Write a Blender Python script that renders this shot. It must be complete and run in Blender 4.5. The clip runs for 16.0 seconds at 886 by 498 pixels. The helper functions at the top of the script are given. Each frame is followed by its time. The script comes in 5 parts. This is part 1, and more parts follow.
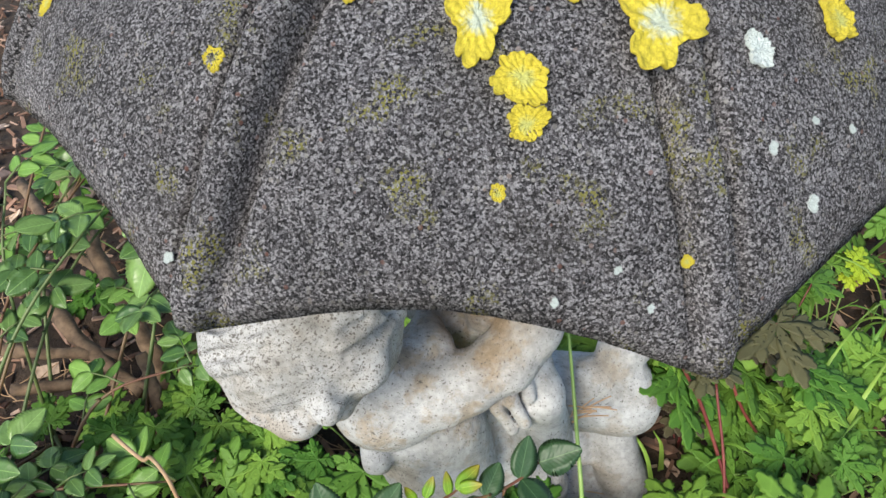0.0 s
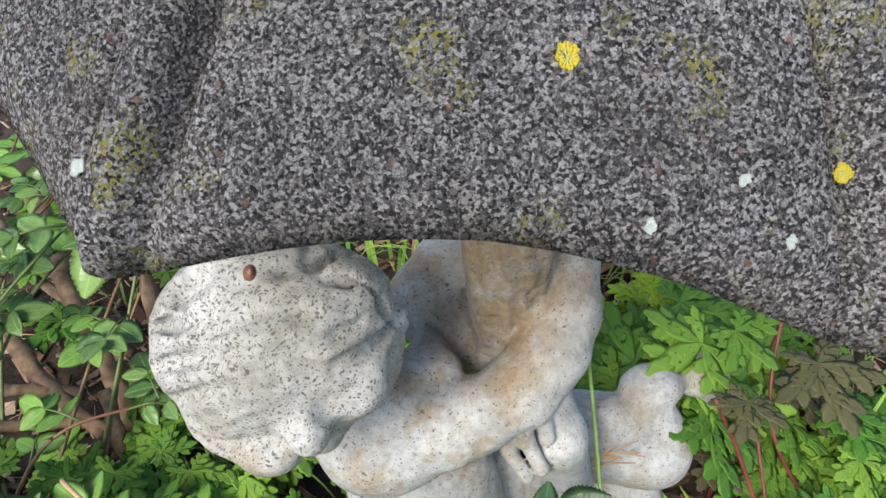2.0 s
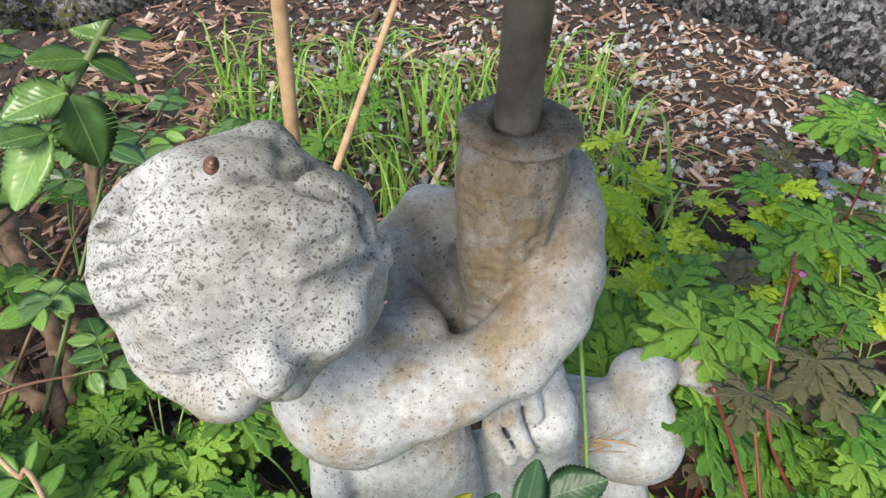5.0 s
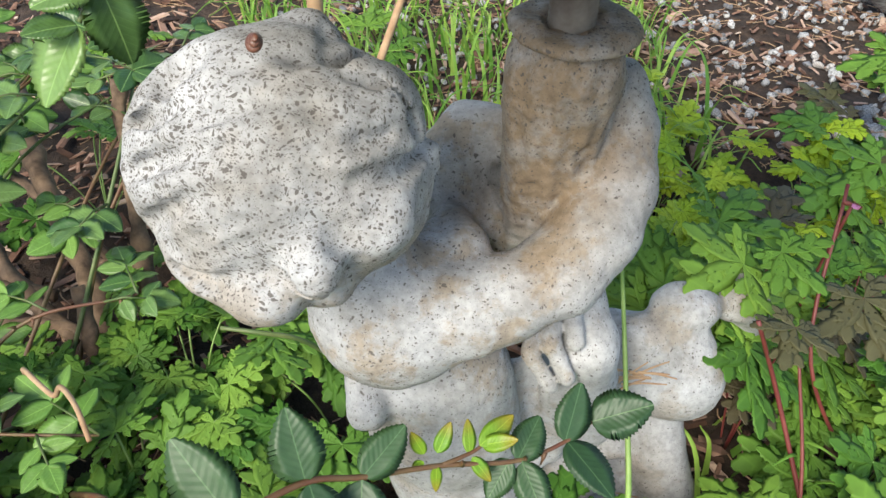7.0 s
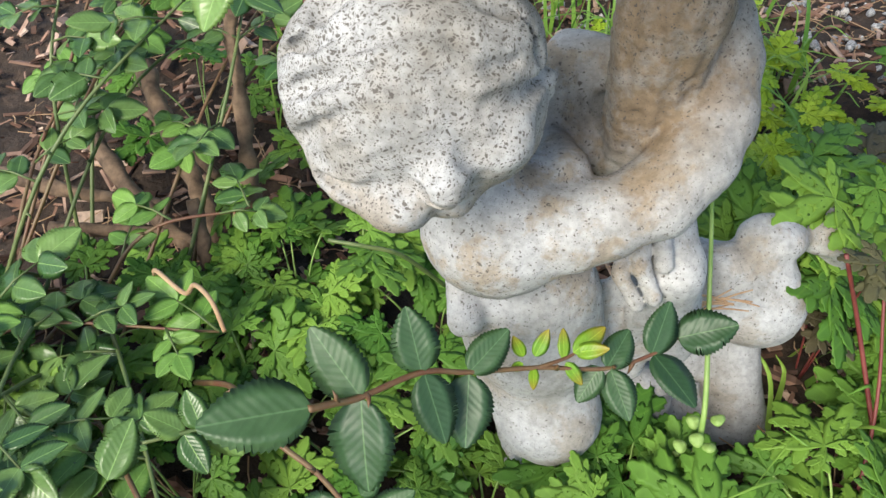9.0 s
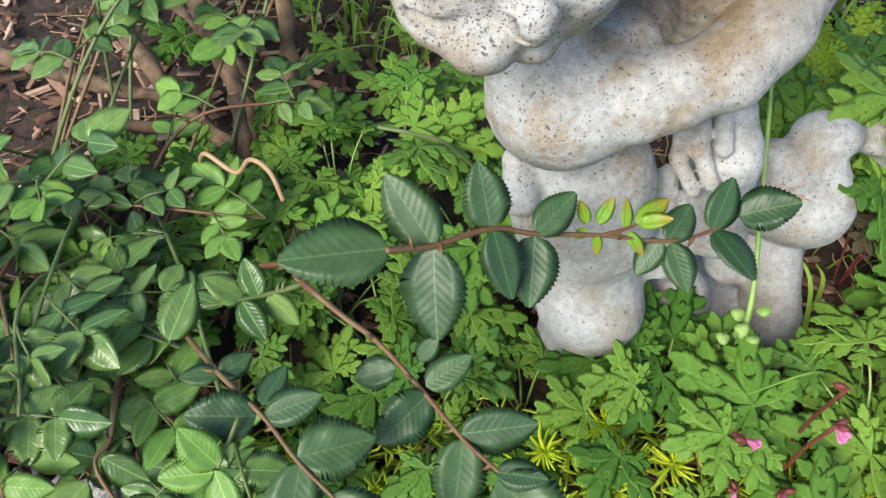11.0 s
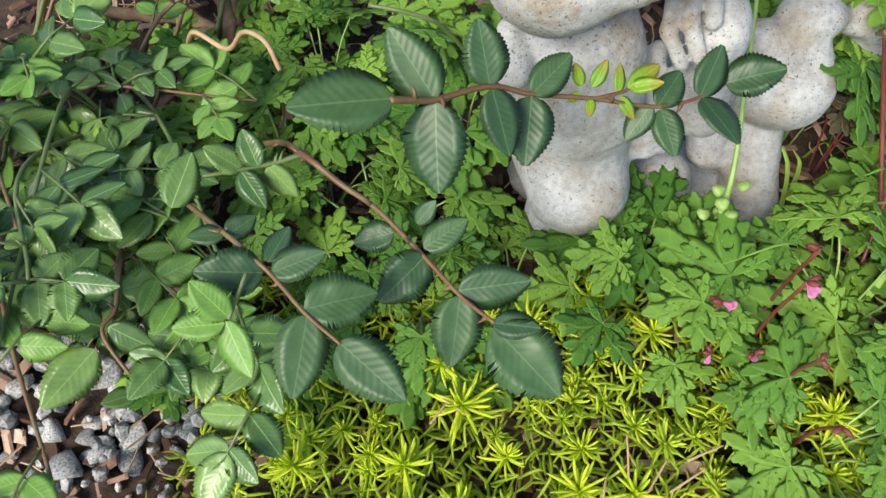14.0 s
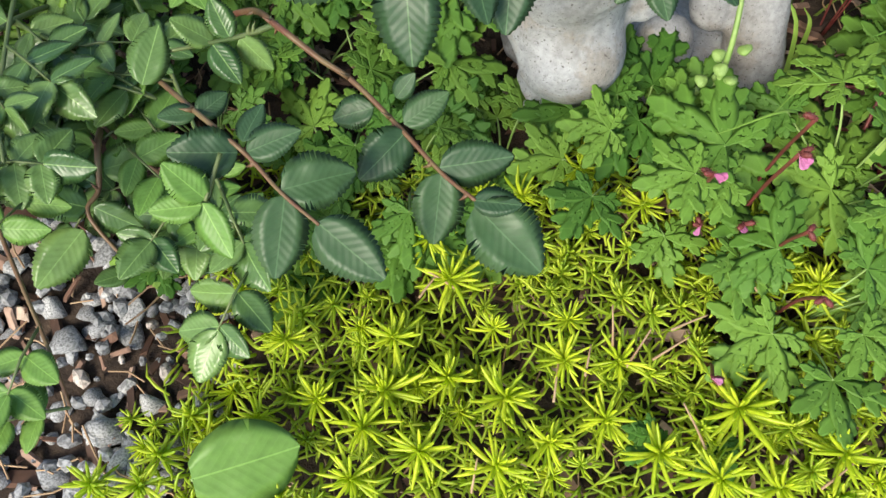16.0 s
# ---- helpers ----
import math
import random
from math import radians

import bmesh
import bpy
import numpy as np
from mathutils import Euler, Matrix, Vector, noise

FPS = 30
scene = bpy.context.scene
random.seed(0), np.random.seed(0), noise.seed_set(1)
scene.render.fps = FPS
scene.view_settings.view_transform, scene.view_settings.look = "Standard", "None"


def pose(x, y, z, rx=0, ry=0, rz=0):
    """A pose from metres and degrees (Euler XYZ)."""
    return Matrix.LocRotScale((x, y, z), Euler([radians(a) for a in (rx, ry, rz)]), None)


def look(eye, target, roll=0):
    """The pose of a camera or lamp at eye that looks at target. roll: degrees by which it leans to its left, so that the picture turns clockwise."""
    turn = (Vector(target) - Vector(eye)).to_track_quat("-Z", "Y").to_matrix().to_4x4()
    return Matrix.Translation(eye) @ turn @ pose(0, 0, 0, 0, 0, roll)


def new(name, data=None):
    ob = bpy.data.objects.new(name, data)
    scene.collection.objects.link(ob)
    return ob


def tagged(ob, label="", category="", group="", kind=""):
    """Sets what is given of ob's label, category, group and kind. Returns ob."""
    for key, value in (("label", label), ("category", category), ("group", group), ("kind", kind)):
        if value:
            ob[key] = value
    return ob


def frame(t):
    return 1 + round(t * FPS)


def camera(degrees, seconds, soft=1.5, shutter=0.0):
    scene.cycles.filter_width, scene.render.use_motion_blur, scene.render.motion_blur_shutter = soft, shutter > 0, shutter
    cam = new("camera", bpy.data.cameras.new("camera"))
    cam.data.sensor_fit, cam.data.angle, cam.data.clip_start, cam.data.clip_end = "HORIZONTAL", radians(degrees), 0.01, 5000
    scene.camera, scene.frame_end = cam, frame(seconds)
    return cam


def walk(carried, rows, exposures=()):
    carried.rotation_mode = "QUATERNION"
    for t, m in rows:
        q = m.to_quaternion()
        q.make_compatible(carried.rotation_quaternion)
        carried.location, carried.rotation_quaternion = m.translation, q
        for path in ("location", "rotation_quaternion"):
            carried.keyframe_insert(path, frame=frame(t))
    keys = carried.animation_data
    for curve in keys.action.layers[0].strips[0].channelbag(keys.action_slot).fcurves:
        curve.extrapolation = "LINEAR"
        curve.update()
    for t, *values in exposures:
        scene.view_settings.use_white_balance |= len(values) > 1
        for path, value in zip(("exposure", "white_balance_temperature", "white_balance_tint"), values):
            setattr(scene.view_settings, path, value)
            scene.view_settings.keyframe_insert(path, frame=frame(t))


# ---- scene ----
cam = camera(63.8, 16.0)
PATH = [
    (0, (-0.0150, -0.2685, 0.5895), (-0.0455, 0.4400, -0.1160), -4.3),
    (0.5, (-0.0180, -0.2620, 0.5735), (-0.0455, 0.4590, -0.1185), -3.9),
    (1, (-0.0195, -0.2550, 0.5575), (-0.0500, 0.4850, -0.1145), -4.0),
    (1.5, (-0.0220, -0.2500, 0.5435), (-0.0485, 0.5065, -0.1100), -3.5),
    (2, (-0.0250, -0.2455, 0.5295), (-0.0425, 0.5210, -0.1125), -2.6),
    (2.5, (-0.0275, -0.2410, 0.5135), (-0.0350, 0.5360, -0.1160), -1.8),
    (3, (-0.0290, -0.2375, 0.5000), (-0.0280, 0.5470, -0.1200), -0.8),
    (3.5, (-0.0330, -0.2400, 0.4935), (-0.0150, 0.5515, -0.1175), 0.4),
    (4, (-0.0325, -0.2380, 0.4915), (-0.0100, 0.5495, -0.1240), 1.4),
    (6.5, (-0.0380, -0.2385, 0.4625), (-0.0190, 0.5210, -0.1875), 2.6),
    (7, (-0.0420, -0.2395, 0.4600), (-0.0465, 0.5025, -0.2105), 1.6),
    (7.5, (-0.0435, -0.2420, 0.4615), (-0.0740, 0.4830, -0.2270), 0.5),
    (8, (-0.0490, -0.2465, 0.4630), (-0.1010, 0.4610, -0.2420), -0.3),
    (8.5, (-0.0520, -0.2535, 0.4685), (-0.1270, 0.4350, -0.2535), -1.2),
    (9, (-0.0575, -0.2620, 0.4735), (-0.1495, 0.4050, -0.2660), -1.6),
    (9.5, (-0.0615, -0.2725, 0.4715), (-0.1660, 0.3750, -0.2835), -1.1),
    (12, (-0.0850, -0.3040, 0.4410), (-0.1670, 0.2825, -0.3645), 0.2),
    (12.5, (-0.0825, -0.3105, 0.4405), (-0.1540, 0.2635, -0.3750), 1.0),
    (13, (-0.0810, -0.3145, 0.4415), (-0.1390, 0.2500, -0.3825), 1.6),
    (13.5, (-0.0825, -0.3195, 0.4410), (-0.1320, 0.2280, -0.3945), 2.0),
    (14, (-0.0845, -0.3225, 0.4450), (-0.1355, 0.2030, -0.4045), 1.9),
    (14.5, (-0.0865, -0.3240, 0.4460), (-0.1485, 0.1660, -0.4240), 0.7),
    (15, (-0.0860, -0.3180, 0.4405), (-0.1480, 0.1180, -0.4575), -0.2),
    (15.5, (-0.0830, -0.3130, 0.4375), (-0.1380, 0.0700, -0.4850), -0.7),
    (16, (-0.0725, -0.3140, 0.4425), (-0.1155, 0.0440, -0.4905), -0.1),
]
EXPOSURES = [(0, 0.56, 6800, 6), (4, 0.68, 6800, 6), (7, 0.66, 6800, 6), (12, 0.66, 6800, 6), (16, 0.64, 6900, 6)]
walk(cam, [(t, look(eye, target, roll)) for t, eye, target, roll in PATH], EXPOSURES)

# ---- light ----
world = bpy.data.worlds.new("world")
scene.world = world
world.use_nodes = True
wn = world.node_tree.nodes
sky = wn.new("ShaderNodeTexSky")
sky.sky_type, sky.sun_disc = "NISHITA", False
SUN_ELEVATION, SUN_TURN = radians(42), radians(-151)
sky.sun_elevation, sky.sun_rotation = SUN_ELEVATION, SUN_TURN
wn["Background"].inputs["Strength"].default_value = 0.17
world.node_tree.links.new(sky.outputs[0], wn["Background"].inputs["Color"])
sun = new("sun", bpy.data.lights.new("sun", "SUN"))
sun.data.energy, sun.data.angle, sun.data.color = 3.3, radians(28), (1.0, 0.94, 0.84)
toward = Vector((math.sin(SUN_TURN) * math.cos(SUN_ELEVATION), math.cos(SUN_TURN) * math.cos(SUN_ELEVATION), math.sin(SUN_ELEVATION)))
sun.matrix_world = look(toward * 3, (0, 0, 0))

# ---- materials ----


def material(name):
    m = bpy.data.materials.new(name)
    m.use_nodes = True
    return m, m.node_tree.nodes, m.node_tree.links, m.node_tree.nodes["Principled BSDF"]


def coords(n, kind="Object"):
    return n.new("ShaderNodeTexCoord").outputs[kind]


def noise_tex(n, l, vec, scale, detail=4.0, rough=0.6):
    t = n.new("ShaderNodeTexNoise")
    t.inputs["Scale"].default_value, t.inputs["Detail"].default_value, t.inputs["Roughness"].default_value = scale, detail, rough
    l.new(vec, t.inputs["Vector"])
    return t.outputs["Fac"]


def voronoi(n, l, vec, scale, out="Distance", feature="F1"):
    t = n.new("ShaderNodeTexVoronoi")
    t.feature = feature
    t.inputs["Scale"].default_value = scale
    l.new(vec, t.inputs["Vector"])
    return t.outputs[out]


def ramp(n, l, fac, *stops):
    r = n.new("ShaderNodeValToRGB")
    e = r.color_ramp.elements
    while len(e) < len(stops):
        e.new(0.5)
    for el, (p, c) in zip(e, stops):
        el.position, el.color = p, (*c, 1)
    l.new(fac, r.inputs[0])
    return r.outputs[0]


def grey(v):
    return (v, v, v)


def mix(n, l, fac, a, b, mode="MIX"):
    x = n.new("ShaderNodeMix")
    x.data_type, x.blend_type = "RGBA", mode
    for sock, v in ((x.inputs[0], fac), (x.inputs[6], a), (x.inputs[7], b)):
        if isinstance(v, (int, float)):
            sock.default_value = v
        elif isinstance(v, tuple):
            sock.default_value = (*v, 1)
        else:
            l.new(v, sock)
    return x.outputs[2]


def bump(n, l, height, strength, distance, below=None):
    b = n.new("ShaderNodeBump")
    b.inputs["Strength"].default_value, b.inputs["Distance"].default_value = strength, distance
    l.new(height, b.inputs["Height"])
    if below is not None:
        l.new(below, b.inputs["Normal"])
    return b.outputs[0]


def math_node(n, l, op, a, b=0.0):
    m = n.new("ShaderNodeMath")
    m.operation = op
    for sock, v in zip(m.inputs, (a, b)):
        if isinstance(v, (int, float)):
            sock.default_value = v
        else:
            l.new(v, sock)
    return m.outputs[0]


def rand(n):
    return n.new("ShaderNodeObjectInfo").outputs["Random"]


def island(n):
    return n.new("ShaderNodeNewGeometry").outputs["Random Per Island"]


def leaf_material(name, dark, light, rough=0.4, vein=26.0, glow=0.3, tip=None, per_island=False, spec=0.5, through_colour=(0.25, 0.42, 0.05)):
    """A leaf whose length runs along its own y from 0 to 1: side veins, mottling and light coming through."""
    m, n, l, p = material(name)
    c = coords(n)
    sep = n.new("ShaderNodeSeparateXYZ")
    l.new(c, sep.inputs[0])
    ax = math_node(n, l, "ABSOLUTE", sep.outputs[0])
    r = island(n) if per_island else rand(n)
    base = ramp(n, l, r, (0.0, dark), (0.6, tuple((a + b) / 2 for a, b in zip(dark, light))), (1.0, light))
    mott = noise_tex(n, l, c, 9.0)
    base = mix(n, l, 0.55, base, ramp(n, l, mott, (0.3, grey(0.62)), (0.7, grey(1.05))), "MULTIPLY")
    if vein:
        wave = math_node(n, l, "SINE", math_node(n, l, "MULTIPLY", math_node(n, l, "SUBTRACT", sep.outputs[1], math_node(n, l, "MULTIPLY", ax, 0.9)), vein * 2.2))
        mid = math_node(n, l, "MULTIPLY", math_node(n, l, "LESS_THAN", ax, 0.009), 1.0 if vein > 20 else 0.0)
        lines = ramp(n, l, wave, (0.90, grey(0)), (1.0, grey(0.10)))
        base = mix(n, l, lines, base, tuple(min(1, v * 1.5 + 0.01) for v in light))
        base = mix(n, l, mid, base, tuple(min(1, v * 1.25 + 0.012) for v in light))
        h = math_node(n, l, "ADD", math_node(n, l, "MULTIPLY", wave, 0.5), mott)
        nor = bump(n, l, h, 0.12, 0.0007)
        l.new(nor, p.inputs["Normal"])
    if tip:
        edge = ramp(n, l, sep.outputs[1], (0.45, grey(0)), (1.0, grey(0.55)))
        base = mix(n, l, edge, base, tip)
    l.new(base, p.inputs["Base Color"])
    p.inputs["Roughness"].default_value = rough
    p.inputs["Specular IOR Level"].default_value = spec
    tr = n.new("ShaderNodeBsdfTranslucent")
    l.new(mix(n, l, 0.5, base, through_colour, "MIX"), tr.inputs["Color"])
    ms = n.new("ShaderNodeMixShader")
    ms.inputs[0].default_value = glow
    l.new(p.outputs[0], ms.inputs[1])
    l.new(tr.outputs[0], ms.inputs[2])
    l.new(ms.outputs[0], n["Material Output"].inputs["Surface"])
    return m


ROSE = leaf_material("rose_leaf", (0.027, 0.073, 0.030), (0.060, 0.128, 0.045), 0.46, glow=0.16)
ROSE_FILL = leaf_material("bush_rose_leaf", (0.052, 0.130, 0.038), (0.21, 0.35, 0.10), 0.28, glow=0.25)
ROSE_YOUNG = leaf_material("young_rose_leaf", (0.17, 0.36, 0.03), (0.28, 0.44, 0.04), 0.4, glow=0.3, tip=(0.42, 0.13, 0.02))
ROSE_PALE = leaf_material("pale_rose_leaf", (0.15, 0.32, 0.06), (0.22, 0.40, 0.08), 0.45, glow=0.3)
HERB = leaf_material("herb_leaf", (0.088, 0.23, 0.034), (0.26, 0.45, 0.07), 0.52, vein=12.0, glow=0.35, spec=0.3)
HERB_RED = leaf_material("bronze_herb_leaf", (0.09, 0.075, 0.045), (0.13, 0.13, 0.06), 0.55, vein=12.0, glow=0.25, spec=0.3)
LIME = leaf_material("lime_leaf", (0.42, 0.60, 0.04), (0.62, 0.76, 0.07), 0.5, vein=10.0, glow=0.4, spec=0.3, through_colour=(0.5, 0.7, 0.06))
SEDUM = leaf_material("stonecrop_leaf", (0.54, 0.68, 0.04), (0.86, 0.92, 0.07), 0.36, vein=0, glow=0.45, through_colour=(0.70, 0.85, 0.06))
SEDUM_MASS = leaf_material("stonecrop_growth", (0.38, 0.55, 0.045), (0.78, 0.87, 0.09), 0.36, vein=0, glow=0.45, per_island=True, through_colour=(0.70, 0.85, 0.06))
GRASS = leaf_material("grass_blade", (0.12, 0.30, 0.04), (0.34, 0.52, 0.09), 0.5, vein=0, glow=0.3, per_island=True)


def stem_material(name, a, b, rough=0.5, scale=60.0):
    m, n, l, p = material(name)
    c = coords(n)
    f = noise_tex(n, l, c, scale)
    l.new(ramp(n, l, f, (0.3, a), (0.7, b)), p.inputs["Base Color"])
    l.new(bump(n, l, noise_tex(n, l, c, scale * 8), 0.3, 0.0006), p.inputs["Normal"])
    p.inputs["Roughness"].default_value = rough
    return m


CANE_RED = stem_material("red_brown_cane", (0.13, 0.045, 0.03), (0.16, 0.12, 0.05))
CANE_GREEN = stem_material("green_cane", (0.06, 0.11, 0.03), (0.14, 0.17, 0.06))
STEM_RED = stem_material("dark_red_stem", (0.12, 0.02, 0.022), (0.20, 0.05, 0.04))
STEM_GREEN = stem_material("green_stem", (0.16, 0.28, 0.06), (0.28, 0.40, 0.12))
DRY = stem_material("dry_stem", (0.30, 0.17, 0.09), (0.48, 0.33, 0.20), 0.8)
WOOD = stem_material("dead_wood", (0.055, 0.034, 0.022), (0.21, 0.14, 0.09), 0.9, 90.0)
PETAL = leaf_material("pink_petal", (0.75, 0.22, 0.50), (0.85, 0.36, 0.62), 0.5, vein=0, glow=0.25)


def concrete():
    m, n, l, p = material("weathered_concrete")
    c = coords(n)
    fine = noise_tex(n, l, c, 1150.0, 5.0, 0.85)
    grain = n.new("ShaderNodeSeparateColor")
    l.new(voronoi(n, l, c, 1700.0, "Color"), grain.inputs[0])
    big = n.new("ShaderNodeSeparateColor")
    l.new(voronoi(n, l, c, 520.0, "Color"), big.inputs[0])
    bdist = voronoi(n, l, c, 520.0)
    tiny = noise_tex(n, l, c, 3200.0, 3.0, 0.8)
    tone = math_node(n, l, "ADD", math_node(n, l, "MULTIPLY", math_node(n, l, "ADD", math_node(n, l, "MULTIPLY", fine, 0.62), math_node(n, l, "MULTIPLY", tiny, 0.38)), 0.90), math_node(n, l, "MULTIPLY", grain.outputs[0], 0.22))
    col = ramp(n, l, tone, (0.43, (0.010, 0.0096, 0.0108)), (0.51, (0.068, 0.064, 0.070)), (0.585, (0.185, 0.176, 0.190)), (0.69, (0.58, 0.56, 0.59)))
    chip_on = math_node(n, l, "MULTIPLY", math_node(n, l, "GREATER_THAN", big.outputs[0], 0.80), math_node(n, l, "LESS_THAN", math_node(n, l, "ADD", bdist, math_node(n, l, "MULTIPLY", fine, 0.3)), 0.48))
    chip_col = ramp(n, l, big.outputs[1], (0.0, (0.085, 0.09, 0.10)), (0.3, (0.20, 0.185, 0.17)), (0.55, (0.42, 0.40, 0.38)), (0.8, (0.58, 0.55, 0.52)), (0.95, (0.30, 0.14, 0.11)))
    col = mix(n, l, math_node(n, l, "MULTIPLY", chip_on, 0.6), col, chip_col)
    stain = noise_tex(n, l, c, 24.0, 7.0, 0.65)
    col = mix(n, l, 0.85, col, ramp(n, l, stain, (0.34, grey(0.62)), (0.62, grey(1.1))), "MULTIPLY")
    warm = noise_tex(n, l, c, 16.0, 4.0)
    col = mix(n, l, ramp(n, l, warm, (0.52, grey(0)), (0.78, grey(0.15))), col, (0.25, 0.215, 0.175))
    algae = math_node(n, l, "MULTIPLY", ramp(n, l, noise_tex(n, l, c, 50.0, 5.0), (0.56, grey(0)), (0.66, grey(0.85))), math_node(n, l, "GREATER_THAN", grain.outputs[1], 0.66))
    col = mix(n, l, algae, col, (0.34, 0.32, 0.07))
    l.new(col, p.inputs["Base Color"])
    p.inputs["Roughness"].default_value = 0.92
    p.inputs["Specular IOR Level"].default_value = 0.25
    h = math_node(n, l, "ADD", math_node(n, l, "MULTIPLY", tone, 1.0), math_node(n, l, "MULTIPLY", chip_on, 0.25))
    l.new(bump(n, l, h, 1.0, 0.0026), p.inputs["Normal"])
    return m


def cast_stone():
    m, n, l, p = material("pitted_cast_stone")
    c = coords(n)
    warp = n.new("ShaderNodeMix")
    warp.data_type = "VECTOR"
    nz = n.new("ShaderNodeTexNoise")
    nz.inputs["Scale"].default_value = 160.0
    l.new(c, nz.inputs["Vector"])
    warp.inputs[0].default_value = 0.006
    l.new(c, warp.inputs[4])
    l.new(nz.outputs["Color"], warp.inputs[5])
    w = warp.outputs[1]
    col = ramp(n, l, noise_tex(n, l, c, 30.0, 6.0), (0.28, (0.26, 0.250, 0.235)), (0.5, (0.38, 0.378, 0.38)), (0.75, (0.49, 0.495, 0.515)))
    brown = ramp(n, l, noise_tex(n, l, c, 24.0, 8.0, 0.70), (0.505, grey(0)), (0.575, grey(0.85)))
    sep = n.new("ShaderNodeSeparateXYZ")
    l.new(c, sep.inputs[0])
    upper = ramp(n, l, sep.outputs[2], (0.0, grey(0.35)), (0.17, grey(0.5)), (0.20, grey(0.85)), (0.295, grey(0.8)), (0.32, grey(0.22)))
    column = ramp(n, l, math_node(n, l, "ADD", math_node(n, l, "ABSOLUTE", math_node(n, l, "ADD", sep.outputs[0], 0.004)), math_node(n, l, "ABSOLUTE", sep.outputs[1])), (0.026, grey(1)), (0.064, grey(0)))
    colz = ramp(n, l, sep.outputs[2], (0.24, grey(0)), (0.27, grey(1)))
    streak = noise_tex(n, l, c, 55.0, 6.0, 0.7)
    soil = math_node(n, l, "MULTIPLY", math_node(n, l, "MULTIPLY", column, colz), ramp(n, l, streak, (0.34, grey(0.25)), (0.56, grey(0.95))))
    col = mix(n, l, math_node(n, l, "MULTIPLY", brown, upper), col, (0.29, 0.225, 0.155))
    col = mix(n, l, soil, col, (0.23, 0.165, 0.105))
    cells = voronoi(n, l, w, 900.0)
    tone = n.new("ShaderNodeSeparateColor")
    l.new(voronoi(n, l, w, 900.0, "Color"), tone.inputs[0])
    dens = ramp(n, l, noise_tex(n, l, c, 26.0, 3.0), (0.32, grey(0.34)), (0.58, grey(0.92)))
    headz = ramp(n, l, sep.outputs[2], (0.06, grey(0.35)), (0.30, grey(0.55)), (0.34, grey(1.25)))
    left = ramp(n, l, math_node(n, l, "MULTIPLY", sep.outputs[0], -1.0), (0.03, grey(0.4)), (0.11, grey(1.0)))
    dens = math_node(n, l, "MULTIPLY", math_node(n, l, "MULTIPLY", dens, headz), left)
    pit = math_node(n, l, "MULTIPLY", math_node(n, l, "LESS_THAN", tone.outputs[0], dens), math_node(n, l, "LESS_THAN", cells, math_node(n, l, "ADD", 0.13, math_node(n, l, "MULTIPLY", tone.outputs[1], 0.36))))
    big = voronoi(n, l, w, 380.0)
    bt = n.new("ShaderNodeSeparateColor")
    l.new(voronoi(n, l, w, 380.0, "Color"), bt.inputs[0])
    pit2 = math_node(n, l, "MULTIPLY", math_node(n, l, "LESS_THAN", bt.outputs[0], math_node(n, l, "MULTIPLY", dens, 0.5)), math_node(n, l, "LESS_THAN", big, 0.26))
    tiny = voronoi(n, l, w, 2100.0)
    tt = n.new("ShaderNodeSeparateColor")
    l.new(voronoi(n, l, w, 2100.0, "Color"), tt.inputs[0])
    pit3 = math_node(n, l, "MULTIPLY", math_node(n, l, "LESS_THAN", tt.outputs[0], math_node(n, l, "MULTIPLY", dens, 0.45)), math_node(n, l, "LESS_THAN", tiny, 0.38))
    pits = math_node(n, l, "MAXIMUM", math_node(n, l, "MAXIMUM", pit, pit2), math_node(n, l, "MULTIPLY", pit3, 0.8))
    col = mix(n, l, 0.45, col, ramp(n, l, noise_tex(n, l, c, 210.0, 6.0, 0.75), (0.36, grey(0.45)), (0.58, grey(1.1))), "MULTIPLY")
    col = mix(n, l, math_node(n, l, "MULTIPLY", pits, 0.88), col, (0.10, 0.088, 0.08))
    l.new(col, p.inputs["Base Color"])
    p.inputs["Roughness"].default_value = 0.85
    p.inputs["Specular IOR Level"].default_value = 0.3
    fine = noise_tex(n, l, c, 420.0, 5.0)
    h = math_node(n, l, "SUBTRACT", math_node(n, l, "MULTIPLY", fine, 0.5), math_node(n, l, "MULTIPLY", pits, 1.0))
    l.new(bump(n, l, h, 0.55, 0.0009), p.inputs["Normal"])
    return m


CONCRETE, STONE = concrete(), cast_stone()


def soil_material():
    m, n, l, p = material("dark_soil")
    c = coords(n)
    col = ramp(n, l, noise_tex(n, l, c, 60.0, 8.0, 0.7), (0.3, (0.016, 0.011, 0.008)), (0.55, (0.05, 0.032, 0.022)), (0.8, (0.13, 0.085, 0.06)))
    l.new(col, p.inputs["Base Color"])
    p.inputs["Roughness"].default_value = 0.95
    l.new(bump(n, l, noise_tex(n, l, c, 180.0, 6.0), 0.8, 0.004), p.inputs["Normal"])
    return m


def chip_material():
    m, n, l, p = material("bark_litter")
    c = coords(n)
    col = ramp(n, l, island(n), (0.0, (0.05, 0.026, 0.018)), (0.35, (0.15, 0.075, 0.048)), (0.65, (0.30, 0.17, 0.12)), (0.9, (0.52, 0.36, 0.28)), (1.0, (0.60, 0.46, 0.36)))
    col = mix(n, l, 0.5, col, ramp(n, l, noise_tex(n, l, c, 150.0), (0.3, grey(0.4)), (0.7, grey(1.1))), "MULTIPLY")
    l.new(col, p.inputs["Base Color"])
    p.inputs["Roughness"].default_value = 0.9
    return m


